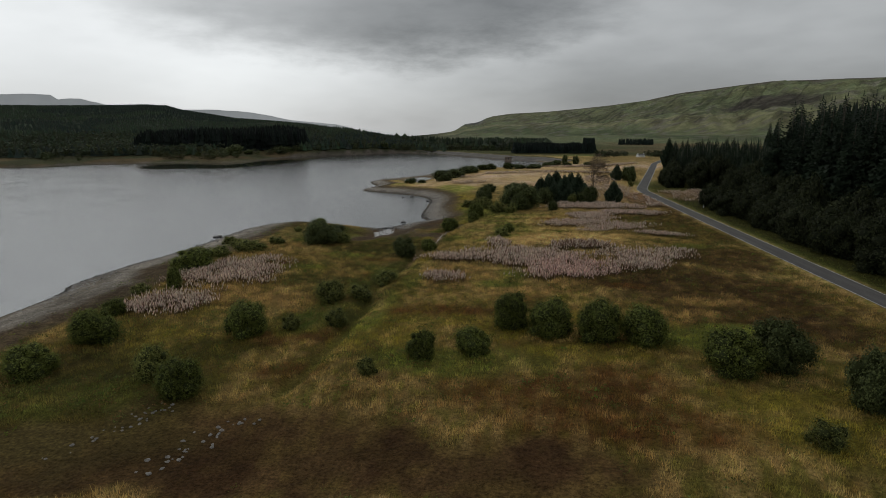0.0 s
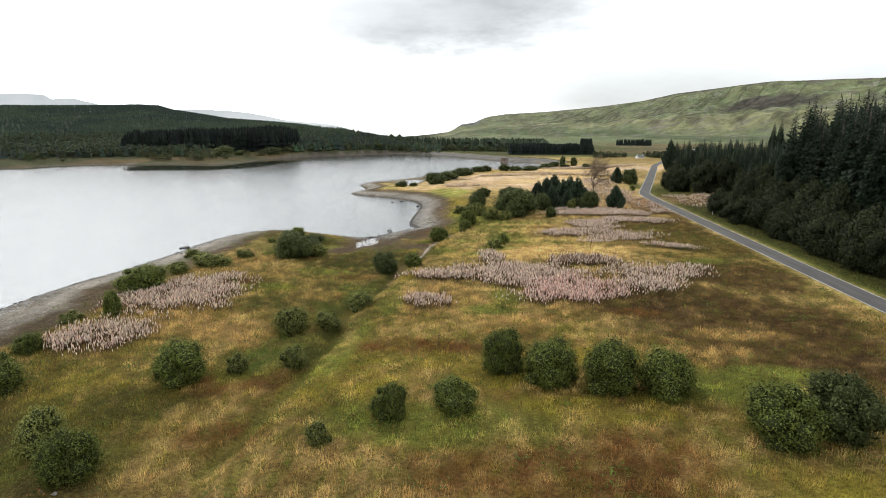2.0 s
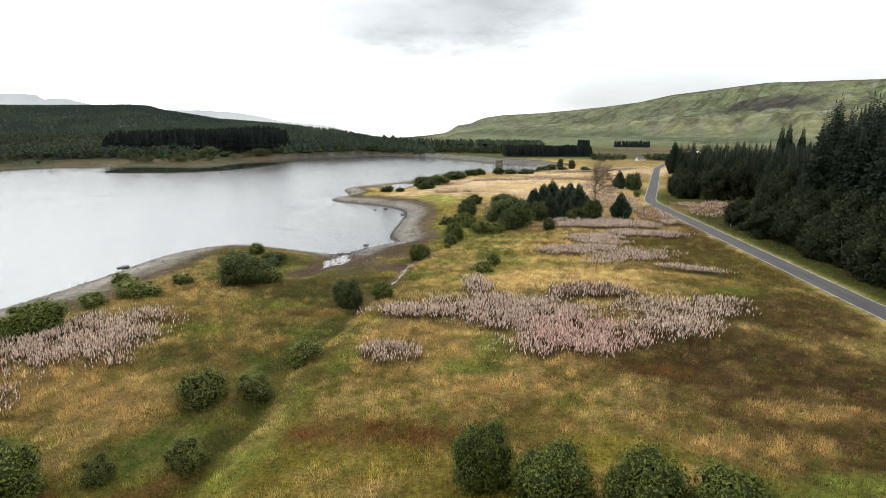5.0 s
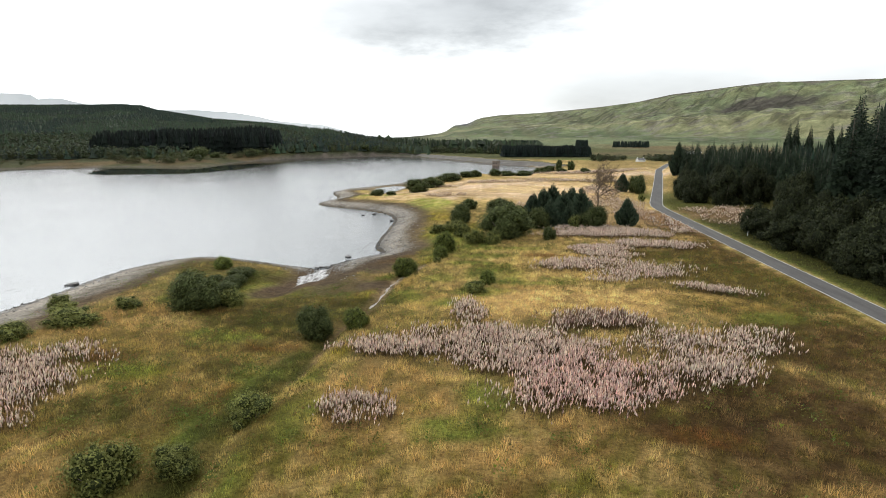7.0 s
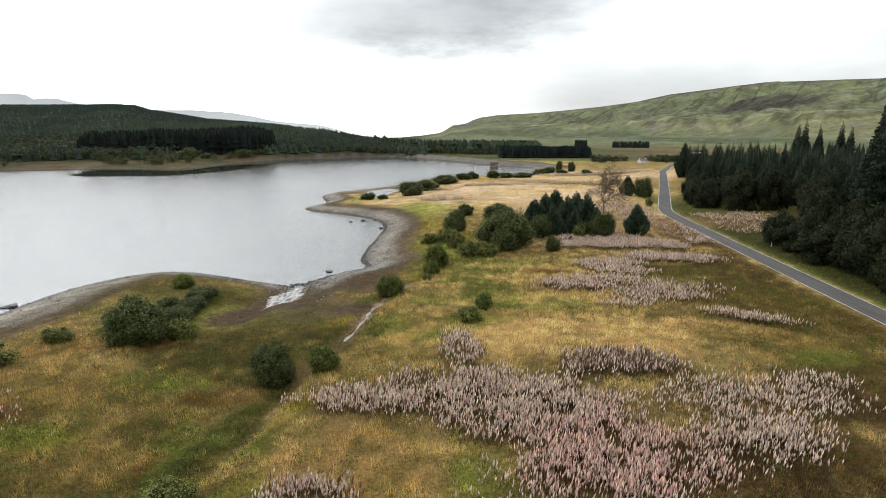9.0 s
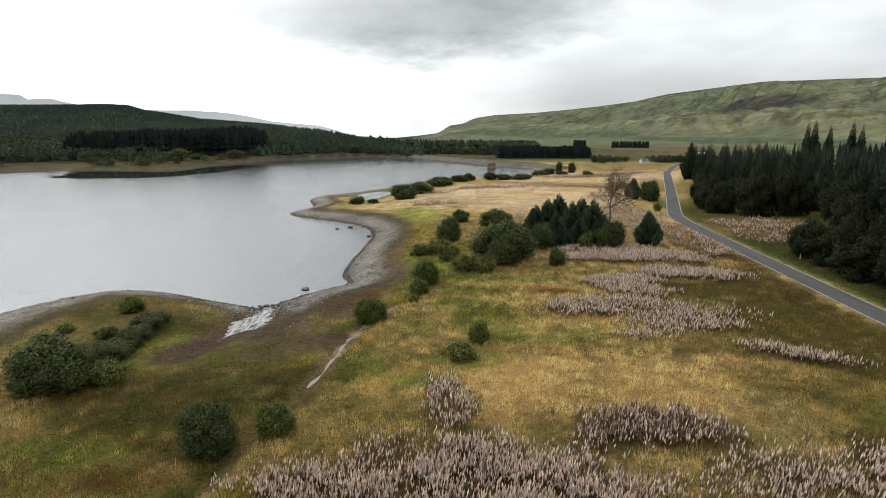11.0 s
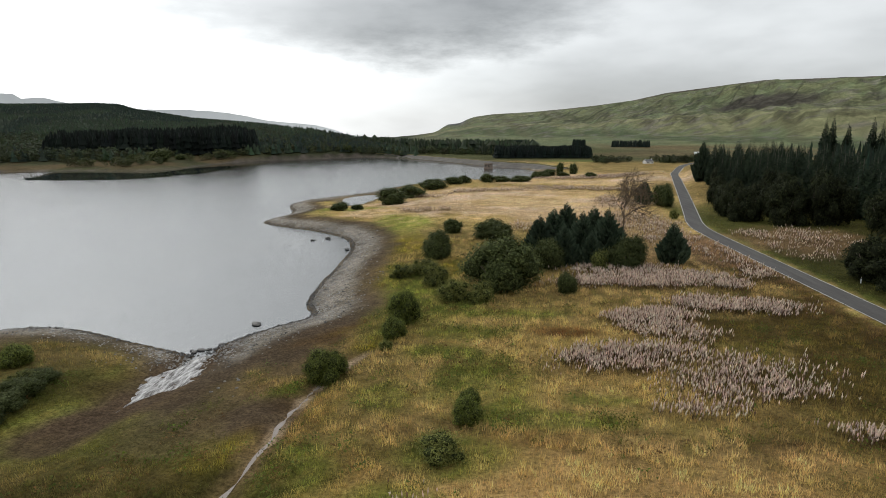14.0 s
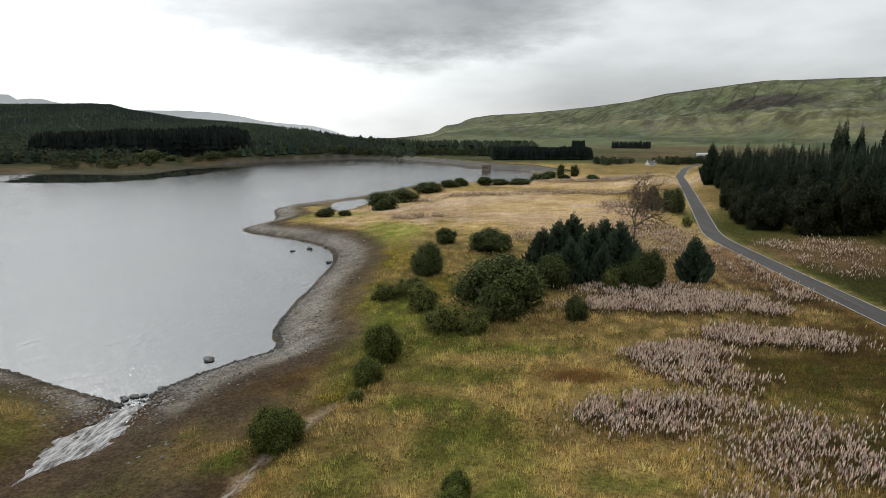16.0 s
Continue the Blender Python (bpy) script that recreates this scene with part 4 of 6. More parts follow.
def grow_grass():
    sets = []
    for seed, n, x0, x1, y0, y1, size in ((1, 250000, -78, 56, 30, 140, 0.85), (2, 130000, -72, 56, 140, 235, 1.05), (3, 42000, -70, 110, 235, 440, 1.25), (4, 6000, 59, 66, 60, 270, 0.9)):
        x, y, g = scatter(n, x0, x1, y0, y1, seed)
        d = lake(x, y)
        ok = (d > 6) & (np.abs(x) < 12 + 0.8 * y)
        x, y, d = x[ok], y[ok], d[ok]
        tone, height, herb, dark = cover(x, y, d)
        clump = np.clip(0.5 + 1.7 * (fbm(x * 0.8, y * 0.8, 3, 83) - 0.5), 0, 1)
        keep = (height > 0.1) & (g.random(len(x)) < 0.5 + 0.7 * clump)
        x, y, d, tone, height, clump = x[keep], y[keep], d[keep], tone[keep], height[keep], clump[keep]
        base = np.c_[x, y, terrain(x, y, d)]
        hh = height * size * g.uniform(0.55, 1.25, len(x)) * (0.6 + 0.7 * clump)
        blades = 3
        p = tilt_tris(base, hh, 0.056 * size * np.ones(len(x)), g.uniform(0.3, 0.9, len(x)), g.uniform(0, 6.28, len(x)), blades, g)
        # tufts between the clumps are tinted darker, shade put into their colour
        tint = tone * 1.2 * np.exp(0.14 * g.standard_normal((len(x), 1))) * (0.50 + 0.95 * clump)[:, None] * (1 + 0.05 * g.standard_normal((len(x), 3)) * np.array([1.0, 0.6, 0.8]))
        sets.append((p, np.repeat(np.clip(tint, 0.01, 0.8), blades * 3, 0)))
    verts, tone = np.vstack([s[0] for s in sets]), np.vstack([s[1] for s in sets])
    me = mesh_of("grass", verts, np.arange(len(verts)).reshape(-1, 3), GRASS, tone)
    tagged(new("grass", me), "tall dry moorland grass in gold, green and rust tufts", "grass", kind="stuff")


grow_grass()


def grow_herbs():
    """Willowherb gone to seed: a stem, lower leaves and a fluffy spire."""
    sets = []
    for seed, n, x0, x1, y0, y1, size, share in ((11, 1000000, -60, 54, 70, 206, 0.95, 1.0), (12, 230000, -40, 100, 206, 440, 1.1, 0.9)):
        x, y, g = scatter(n, x0, x1, y0, y1, seed)
        near = patch(x, y, HERB_PATCHES + HERB_FAR + HERB_DARK, -0.55) > 0.02
        x, y = x[near], y[near]
        d = lake(x, y)
        tone, height, herb, dark = cover(x, y, d)
        thin = fbm(x * 0.35, y * 0.35, 3, 91)
        keep = (g.random(len(x)) < herb * share * (0.40 + 1.2 * thin)) & (d > 10)
        x, y, d, dark = x[keep], y[keep], d[keep], dark[keep]
        n = len(x)
        z = terrain(x, y, d)
        h = g.uniform(0.7, 1.5, n)
        lean = g.normal(0, 0.12, (n, 2)) + np.array((0.10, 0.0))
        a = g.uniform(0, 6.28, n)
        pink = sstep(np.hypot(x - 13, y - 104) + 3 * (thin[keep] - 0.5), 12, 5)[:, None]
        fluff = (np.array((0.78, 0.62, 0.51)) + pink * np.array((0.05, -0.03, -0.01))) * g.uniform(0.65, 1.2, (n, 1)) + g.normal(0, 0.02, (n, 3))
        brown = np.array((0.20, 0.125, 0.09)) * g.uniform(0.7, 1.3, (n, 1))
        brownish = (g.random(n) < 0.16 + 0.38 * dark)[:, None]
        head = np.where(brownish, brown, fluff)
        stalk = np.array((0.085, 0.058, 0.032)) * g.uniform(0.7, 1.3, (n, 1))

        def point(u, ox, oy):
            return np.c_[x + lean[:, 0] * h * u + ox, y + lean[:, 1] * h * u + oy, z + h * u]

        verts, cols, tris = [], [], []

        def add(points, colour, faces):
            k = len(verts)
            verts.extend(points)
            cols.extend([colour] * len(points))
            tris.extend([(i + k, j + k, m + k) for i, j, m in faces])

        # stem, a thin leaning blade
        add([point(0, 0.03 * np.cos(a), 0.03 * np.sin(a)), point(0, -0.03 * np.cos(a), -0.03 * np.sin(a)), point(0.7, 0, 0)], stalk, [(0, 1, 2)])
        # spire: a ragged three-sided spindle
        rad = g.uniform(0.048, 0.085, n) * size
        ring = [point(0.66 + 0.08 * math.sin(q * 3 + 1), rad * np.cos(a + q), rad * np.sin(a + q)) for q in (0, 2.09, 4.19)]
        tip_of = len(verts)
        add([point(0.42, 0, 0)] + ring + [point(1.0, 0, 0)], head, [(0, 2, 1), (0, 3, 2), (0, 1, 3), (4, 1, 2), (4, 2, 3), (4, 3, 1)])
        cols[tip_of] = stalk * 1.3
        # a loose tuft of down at the side
        q = a + g.uniform(0, 6.28, n)
        px = point(0.68, 0, 0)
        s = rad * 1.8
        add([px - np.c_[0 * s, 0 * s, 0.6 * s], px + np.c_[np.cos(q) * s, np.sin(q) * s, 0.7 * s], px + np.c_[0 * s, 0 * s, 0.6 * s]], head * 0.95, [(0, 1, 2)])
        m = len(verts)
        V, C = np.stack(verts, 1).reshape(-1, 3), np.stack([np.broadcast_to(c, (n, 3)) for c in cols], 1).reshape(-1, 3)
        F = (np.array(tris)[None] + (np.arange(n) * m)[:, None, None]).reshape(-1, 3)
        sets.append((V, C, F))
    off = len(sets[0][0])
    me = mesh_of("willowherb", np.vstack([s[0] for s in sets]), np.vstack([sets[0][2], sets[1][2] + off]), HERB, np.clip(np.vstack([s[1] for s in sets]), 0.02, 0.8))
    tagged(new("willowherb", me), "stands of willowherb gone to fluffy pinkish white seed", "willowherb", kind="stuff")


grow_herbs()


def grow_rushes():
    """Low leafy tussocks of fern, dock and rush that break up the grass."""
    x, y, g = scatter(120000, -76, 54, 36, 215, 31)
    d = lake(x, y)
    ok = d > 12
    x, y, d = x[ok], y[ok], d[ok]
    lush = np.maximum(patch(x, y, GREEN, 0.9 * (fbm(x * 0.3, y * 0.3, 3, 47) - 0.5)), 0.55 * patch(x, y, OLIVE, 0.0))
    lush = np.maximum(lush, 0.22) * (1 - 0.85 * patch(x, y, STRAW, 0.0)) * (1 - patch(x, y, MUD, 0.0))
    group = sstep(fbm(x * 0.33, y * 0.33, 3, 37), 0.46, 0.62)
    keep = (g.random(len(x)) < 0.5 * lush * group) & (line_distance(x, y, RILL) > 1.2) & (line_distance(x, y, INLET) > 8) & (line_distance(x, y, ROAD) > 4)
    x, y, d, lush = x[keep], y[keep], d[keep], lush[keep]
    n, sprays = len(x), 20
    h = g.uniform(0.35, 0.95, n)
    v = g.standard_normal((n, sprays, 3)) * np.stack([0.5 * h, 0.5 * h, 0.26 * h], 1)[:, None]
    p = v + np.stack([x, y, terrain(x, y, d) + 0.42 * h], 1)[:, None]
    corner = g.standard_normal((n, sprays, 3, 3)) * (0.10 * h)[:, None, None, None]
    leaf = np.array((0.105, 0.120, 0.028)) * g.uniform(0.6, 1.45, (n, 1)) * (1 + 0.12 * g.standard_normal((n, 3)))
    rusty = (g.random(n) < 0.16)[:, None]
    leaf = np.where(rusty, np.array((0.17, 0.095, 0.038)) * g.uniform(0.6, 1.3, (n, 1)), leaf)
    V = (p[:, :, None] + corner).reshape(-1, 3)
    me = mesh_of("tussocks", V, np.arange(len(V)).reshape(-1, 3), GRASS, np.repeat(np.clip(leaf, 0.01, 0.5), sprays * 3, 0))
    tagged(new("tussocks", me), "low green tussocks of fern, dock and rush in the grass", "undergrowth", kind="stuff")


grow_rushes()


# ---- bushes and trees ----
def ball(centre, radius, rings=5, sides=7):
    """Points and triangles of a small rough ball."""
    a, e = np.meshgrid(np.arange(sides) * 2 * math.pi / sides, np.linspace(-1.4, 1.4, rings))
    v = np.stack([np.cos(e) * np.cos(a), np.cos(e) * np.sin(a), np.sin(e)], -1).reshape(-1, 3) * radius + centre
    i = (np.arange(rings - 1)[:, None] * sides + np.arange(sides)[None]).ravel()
    j = (np.arange(rings - 1)[:, None] * sides + (np.arange(sides)[None] + 1) % sides).ravel()
    return v, np.vstack([np.c_[i, j, j + sides], np.c_[i, j + sides, i + sides]])


def unit(v):
    return v / (np.linalg.norm(v, axis=-1, keepdims=True) + 1e-9)


def crown_mesh(name, seed, leaves, mat, lobes=16, size=0.013, ragged=0.16, loose=0.12, swell=1.0, heart=None):
    """A leafy crown one unit wide and high: boughs that end in rounded heads of small leaves, with dark balls for the
    shade between.
    """
    g = np.random.default_rng(seed)
    k = np.arange(lobes)
    up = 1 - 1.72 * (k + 0.5) / lobes
    turn = k * 2.39996 + g.uniform(-0.5, 0.5, lobes)
    way = np.stack([np.sqrt(1 - up * up) * np.cos(turn), np.sqrt(1 - up * up) * np.sin(turn), up], 1)
    centre = way * (np.array((0.34, 0.34, 0.31)) * (1 + ragged * g.uniform(-1.3, 1.0, (lobes, 1)))) + np.array((0, 0, 0.42))
    radius = g.uniform(0.10, 0.22, lobes) * math.sqrt(18 / lobes) * swell
    centre, radius = np.vstack([centre, (0, 0, 0.40), (0, 0, 0.16)]), np.r_[radius, 0.25, 0.27]
    which = g.choice(lobes + 2, leaves * 3, p=radius ** 2 / (radius ** 2).sum())
    out = unit(g.standard_normal((leaves * 3, 3)))
    reach = 0.80 + 0.28 * g.random(leaves * 3) + loose * g.exponential(0.6, leaves * 3)
    p = centre[which] + out * (radius[which] * reach)[:, None]
    depth = np.min(np.linalg.norm(p[:, None] - centre[None], axis=2) / radius[None], axis=1)
    free = np.flatnonzero((depth > 0.78) & (p[:, 2] > 0.02))[:leaves]
    p, out = p[free], out[free]
    n = len(p)
    face = unit(0.9 * out + 0.75 * g.standard_normal((n, 3)) + np.array((0, 0, 0.25)))
    t1 = unit(np.cross(face, g.standard_normal((n, 3))))
    t2 = np.cross(face, t1)
    s = (size * g.uniform(0.55, 1.5, n))[:, None]
    tri = np.stack([p - t1 * s * 0.75 - t2 * s * 0.8, p + t1 * s * 0.75 - t2 * s * 0.7, p + t2 * s * 1.3], 1)
    round_ = unit(0.75 * out + 0.5 * unit(p - np.array((0, 0, 0.35))) + 0.28 * g.standard_normal((n, 3)))
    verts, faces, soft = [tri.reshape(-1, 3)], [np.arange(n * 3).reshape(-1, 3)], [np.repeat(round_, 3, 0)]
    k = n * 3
    # a dark ball inside each head paints the shade in its gaps
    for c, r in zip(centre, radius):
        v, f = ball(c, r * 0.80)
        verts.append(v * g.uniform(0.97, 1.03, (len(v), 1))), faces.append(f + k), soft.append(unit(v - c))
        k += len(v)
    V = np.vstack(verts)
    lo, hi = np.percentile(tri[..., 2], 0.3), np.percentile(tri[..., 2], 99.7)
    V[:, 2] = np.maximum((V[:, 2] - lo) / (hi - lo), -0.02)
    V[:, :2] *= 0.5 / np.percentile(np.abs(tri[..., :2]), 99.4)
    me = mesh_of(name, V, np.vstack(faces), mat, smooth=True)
    me.materials.append(heart or CORE_SHADE)
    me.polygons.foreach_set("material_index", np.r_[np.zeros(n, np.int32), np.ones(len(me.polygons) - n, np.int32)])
    me.normals_split_custom_set_from_vertices(np.vstack(soft).tolist())
    return me


def limb(verts, faces, a, b, ra, rb, sides=5):
    a, b = np.array(a, float), np.array(b, float)
    w = b - a
    w /= np.linalg.norm(w) + 1e-9
    u = np.cross(w, (0.31, 0.77, 0.55))
    u /= np.linalg.norm(u)
    v = np.cross(w, u)
    k = len(verts)
    for c, r in ((a, ra), (b, rb)):
        for i in range(sides):
            q = 2 * math.pi * i / sides
            verts.append(c + (u * math.cos(q) + v * math.sin(q)) * r)
    for i in range(sides):
        j = (i + 1) % sides
        faces.append((k + i, k + j, k + sides + j, k + sides + i))


def stems_mesh(name, seed, mat, count=6, reach=0.3, height=0.6, thick=0.018):
    g = np.random.default_rng(seed)
    verts, faces = [], []
    for k in range(count):
        a = g.uniform(0, 6.28)
        p = np.array((0.04 * math.cos(a), 0.04 * math.sin(a), -0.03))
        r = thick
        for s in range(3):
            q = p + np.array((math.cos(a) * reach / 3, math.sin(a) * reach / 3, height / 3)) + g.normal(0, 0.02, 3)
            limb(verts, faces, p, q, r, r * 0.65)
            p, r = q, r * 0.65
    return mesh_of(name, verts, faces, mat)


def conifer_mesh(name, seed, mat, boughs=260, spread=0.17, low=0.05, ragged=0.2, lift=0.0):
    """A spruce crown one unit high: comb-like boughs set all the way up the stem; lift turns their tips up."""
    g = np.random.default_rng(seed)
    verts, tris = [], []
    for i in range(boughs):
        u = 1 - (1 - (i + g.random()) / boughs) ** 0.62
        z = low + (0.97 - low) * u
        length = (spread * (1 - u) ** 0.9 * min(1.0, 0.6 + 2.5 * u) + 0.012) * g.uniform(1 - 2 * ragged, 1 + ragged)
        a = i * 2.39996 + g.uniform(-0.5, 0.5)
        droop = 0.35 + 0.35 * (1 - u) + g.uniform(-0.15, 0.15)
        c, s = math.cos(a), math.sin(a)
        w = 0.27 * length + 0.003
        spine = [(0.0, 0.10), (0.35, 0.05 - 0.15 * droop + 0.12 * lift), (0.7, -0.45 * droop + 0.45 * lift), (1.0, -0.62 * droop + 0.06 + 1.0 * lift)]
        pts = [np.array((c * length * t, s * length * t, z + length * dz)) for t, dz in spine]
        side = np.array((-s, c, 0.0))
        k = len(verts)
        verts.extend(pts)
        for j in range(3):
            for sg in (-1, 1):
                f = (1.0, 0.9, 0.55)[j] * g.uniform(0.6, 1.25)
                verts.append(pts[j] * 0.3 + pts[j + 1] * 0.7 + side * sg * w * f - np.array((0, 0, w * g.uniform(0.3, 0.8))))
                tris.append((k + j, k + j + 1, len(verts) - 1))
        # hanging twigs under the bough
        verts.append(pts[2] - np.array((0, 0, w * 0.9)))
        tris.append((k + 1, k + 3, len(verts) - 1))
    top = len(verts)
    for q in range(3):
        verts.append(np.array((0.004 * math.cos(q * 2.1), 0.004 * math.sin(q * 2.1), 0.94)))
    verts.append(np.array((0, 0, 1.0)))
    tris.extend([(top, top + 1, top + 3), (top + 1, top + 2, top + 3), (top + 2, top, top + 3)])
    return mesh_of(name, verts, tris, mat)


def pole_mesh(name, mat, r=0.014, top=0.9, sides=7):
    verts, faces = [], []
    limb(verts, faces, (0, 0, -0.02), (0, 0, 0.12), r * 1.25, r, sides)
    limb(verts, faces, (0, 0, 0.12), (0, 0, top), r, r * 0.2, sides)
    return mesh_of(name, verts, faces, mat)


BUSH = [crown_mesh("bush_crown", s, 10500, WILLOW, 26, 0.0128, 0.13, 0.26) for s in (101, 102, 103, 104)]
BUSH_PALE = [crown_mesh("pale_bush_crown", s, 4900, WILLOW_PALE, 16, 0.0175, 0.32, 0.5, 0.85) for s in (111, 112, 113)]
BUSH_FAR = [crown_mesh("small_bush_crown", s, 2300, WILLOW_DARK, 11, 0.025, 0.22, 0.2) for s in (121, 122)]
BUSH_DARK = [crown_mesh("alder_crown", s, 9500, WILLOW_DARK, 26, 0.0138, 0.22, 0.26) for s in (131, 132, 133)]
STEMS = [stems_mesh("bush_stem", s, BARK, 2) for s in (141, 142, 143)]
TREE_CROWN = [crown_mesh("tree_crown", s, 5200, EDGE, 24, 0.0165, 0.24, 0.18, 1.0, TREE_CORE_SHADE) for s in (151, 152, 153, 154, 155)]
TREE_LIMBS = [stems_mesh("tree_trunk", s, BARK, 7, 0.28, 0.65, 0.026) for s in (161, 162)]
SPRUCE = [conifer_mesh("spruce_crown", s, NEEDLE, 360, 0.165) for s in (171, 172, 173)]
SPRUCE_LOW = [conifer_mesh("young_spruce_crown", s, NEEDLE_YOUNG, 620, 0.40, 0.02, 0.28, 0.75) for s in (181, 182, 183)]
SPRUCE_PALE = [conifer_mesh("pale_spruce_crown", s, NEEDLE_BLUE, 200, 0.22) for s in (186, 187)]
POLE = pole_mesh("spruce_trunk", BARK)
turns = np.random.default_rng(77)

BUSH_LABELS = {"green": "rounded green willow bush standing in moorland grass", "pale": "loose pale green willow scrub in tall grass", "dark": "dense dark green alder bush among grass",
               "far": "small green bush far off on the shore"}


def bush(x, y, w, h, look_="green"):
    sink = 0.15 + 0.09 * h
    crowns = {"green": BUSH, "pale": BUSH_PALE, "dark": BUSH_DARK, "far": BUSH_FAR}[look_]
    k = int(turns.integers(0, 99))
    put("bush", [("crown", crowns[k % len(crowns)]), ("stem", STEMS[k % 3]), ("stem", STEMS[(k + 1) % 3], pose(0, 0, 0, 0, 0, 130))], at(x, y, ground_at(x, y) - sink, turns.uniform(0, 6.28), w * 1.12, w * 1.12, 0.94 * h + sink),
        BUSH_LABELS[look_], "bush", "bushes on the moor")


# bushes as (x, y, width, height), on the meadow
for b in [(-33.5, 69.4, 5.3, 4.8), (0.9, 74.1, 4.4, 5.4), (5.9, 71.7, 5.4, 5.2), (11.9, 70.8, 5.6, 5.5), (-16.3, 122.4, 3.2, 2.7), (-15.0, 157.0, 4.5, 3.9),
          (-59.3, 102.7, 7.4, 4.6), (-55.3, 89.5, 2.4, 4.2), (-51.4, 64.9, 5.4, 4.6), (-56.3, 75.2, 3.1, 2.5), (-9.5, 62.6, 3.2, 3.6), (-3.5, 65.0, 4.0, 3.2), (-51.3, 54.5, 4.9, 3.7),
          (0.9, 145.6, 2.5, 2.8), (1.0, 148.9, 2.2, 2.2), (-51.8, 157.5, 3.7, 2.6), (-8.9, 173.8, 4.3, 5.1), (-9.3, 168.2, 3.3, 3.0), (-32.5, 51.6, 4.4, 4.1), (17.0, 69.8, 5.6, 5.2), (24.9, 62.0, 6.0, 4.9)]:
    bush(*b)
for b in [(-20.9, 97.9, 4.3, 3.2), (-27.4, 86.3, 4.9, 4.0), (-23.1, 75.9, 3.4, 2.8), (-29.0, 73.0, 2.6, 2.2), (-23.0, 89.0, 3.9, 2.6), (-60.0, 115.5, 4.5, 2.4), (-56.1, 120.7, 6.5, 2.8), (-59.9, 86.8, 3.3, 1.6),
          (-14.6, 57.8, 2.4, 2.1), (-0.8, 139.0, 3.8, 2.2), (-37.8, 55.2, 4.2, 3.9), (26.4, 46.6, 3.4, 2.6), (-9.5, 163.9, 1.8, 1.5), (-6.4, 193.0, 5.0, 4.3),
          (-2.4, 184.6, 5.0, 4.2), (1.2, 184.0, 4.2, 3.6), (-38.0, 131.5, 4.0, 3.0), (-9.5, 201.0, 5.0, 3.4), (-13.0, 199.0, 4.5, 2.8), (-47.0, 152.0, 3.0, 1.6), (-53.0, 129.0, 4.0, 2.0), (-61.0, 126.0, 4.0, 2.2),
          (-66.0, 131.0, 3.5, 2.0), (-54.5, 147.0, 2.6, 1.5), (55.6, 268.5, 2.6, 3.2)]:
    bush(*b, "pale")
for b in [(-42.9, 129.8, 7.2, 5.9), (-21.4, 120.5, 4.6, 4.4), (29.4, 62.9, 6.0, 5.9), (34.6, 53.8, 5.0, 6.5), (5.3, 192.2, 11.5, 9.2), (2.9, 189.2, 3.3, 2.6), (28.4, 205.9, 7.0, 6.6), (15.2, 189.2, 3.4, 3.6), (3.7, 235.6, 9.0, 4.8), (-6.6, 243.5, 4.8, 3.8), (-7.9, 214.5, 6.2, 6.2),
          (60.4, 296.2, 6.4, 8.0), (14.0, 205.5, 6.0, 6.0), (-45.6, 153.3, 3.4, 1.5), (-45.2, 150.4, 3.8, 1.7), (-44.8, 147.4, 4.0, 1.8), (-44.2, 144.4, 3.8, 1.9), (-43.6, 141.4, 4.2, 2.1), (-42.6, 137.2, 4.6, 2.6), (-47.6, 145.6, 3.0, 1.4)]:
    bush(*b, "dark")
for b in [(-33.8, 315, 11, 6.6), (-29.1, 337, 11, 5.8), (-23.5, 366, 13, 5.0), (-14, 378, 8, 4.0), (-9.2, 384, 6, 4.4), (1.7, 390, 7.5, 4.9), (9, 392, 8, 3.2), (18, 392, 10, 3.2), (-47.5, 288.4, 6.2, 3.2), (-42, 292, 4, 2.2), (42.6, 435.7, 4.6, 8.5),
          (51.8, 447.7, 4.8, 7.0), (56.8, 417.3, 6.0, 3.4), (36.5, 438, 9, 4.6), (33, 430, 7, 3.6), (44, 428, 6, 3.0), (30, 446, 6, 4)]:
    bush(*b, "far")
# scrub bushes on the far shore
for b in [(-469, 590, 14.5, 9.0), (-454, 601, 17.1, 10.6), (-406, 574, 12.2, 7.6), (-399, 598, 10.0, 6.2), (-312, 570, 7.8, 4.8), (-306, 587, 9.1, 5.6), (-286, 593, 19.2, 11.9), (-280, 617, 9.3, 5.8), (-345, 596, 8.3, 5.1), (-254, 649, 13.1, 8.1), (-155, 737, 14.2, 8.8), (-142, 754, 10.5, 6.5)]:
    bush(*b, "far")


def spruce(x, y, h, style="tall", spread=1.0):
    crowns, label = {"tall": (SPRUCE, "tall dark green spruce with drooping boughs"), "young": (SPRUCE_LOW, "young blue-green spruce with boughs to the ground"),
                     "pale": (SPRUCE_PALE, "slender grey-green spruce of the plantation")}[style]
    k = int(turns.integers(0, 99))
    put("spruce", [("crown", crowns[k % len(crowns)]), ("trunk", POLE)], at(x, y, ground_at(x, y) - 0.1, turns.uniform(0, 6.28), h * spread, h * spread, h), label, "tree",
        "spruces in the clump" if style == "young" else "spruces of the wood")


for x, y, h in [(12.6, 211.0, 9.8), (15.4, 213.0, 11.0), (18.2, 214.8, 11.8), (20.9, 211.5, 10.4), (23.2, 213.2, 11.3), (25.6, 211.0, 11.2), (17.0, 208.0, 8.2), (22.0, 207.6, 7.2), (38.0, 211.0, 8.6), (55.0, 299.7, 8.6), (-8.2, 215.8, 5.6), (98.5, 371.7, 19.0)]:
    spruce(x, y, h, "young", 0.95 if h < 15 else 0.6)
bush(23.0, 203.8, 3.4, 4.2, "pale")


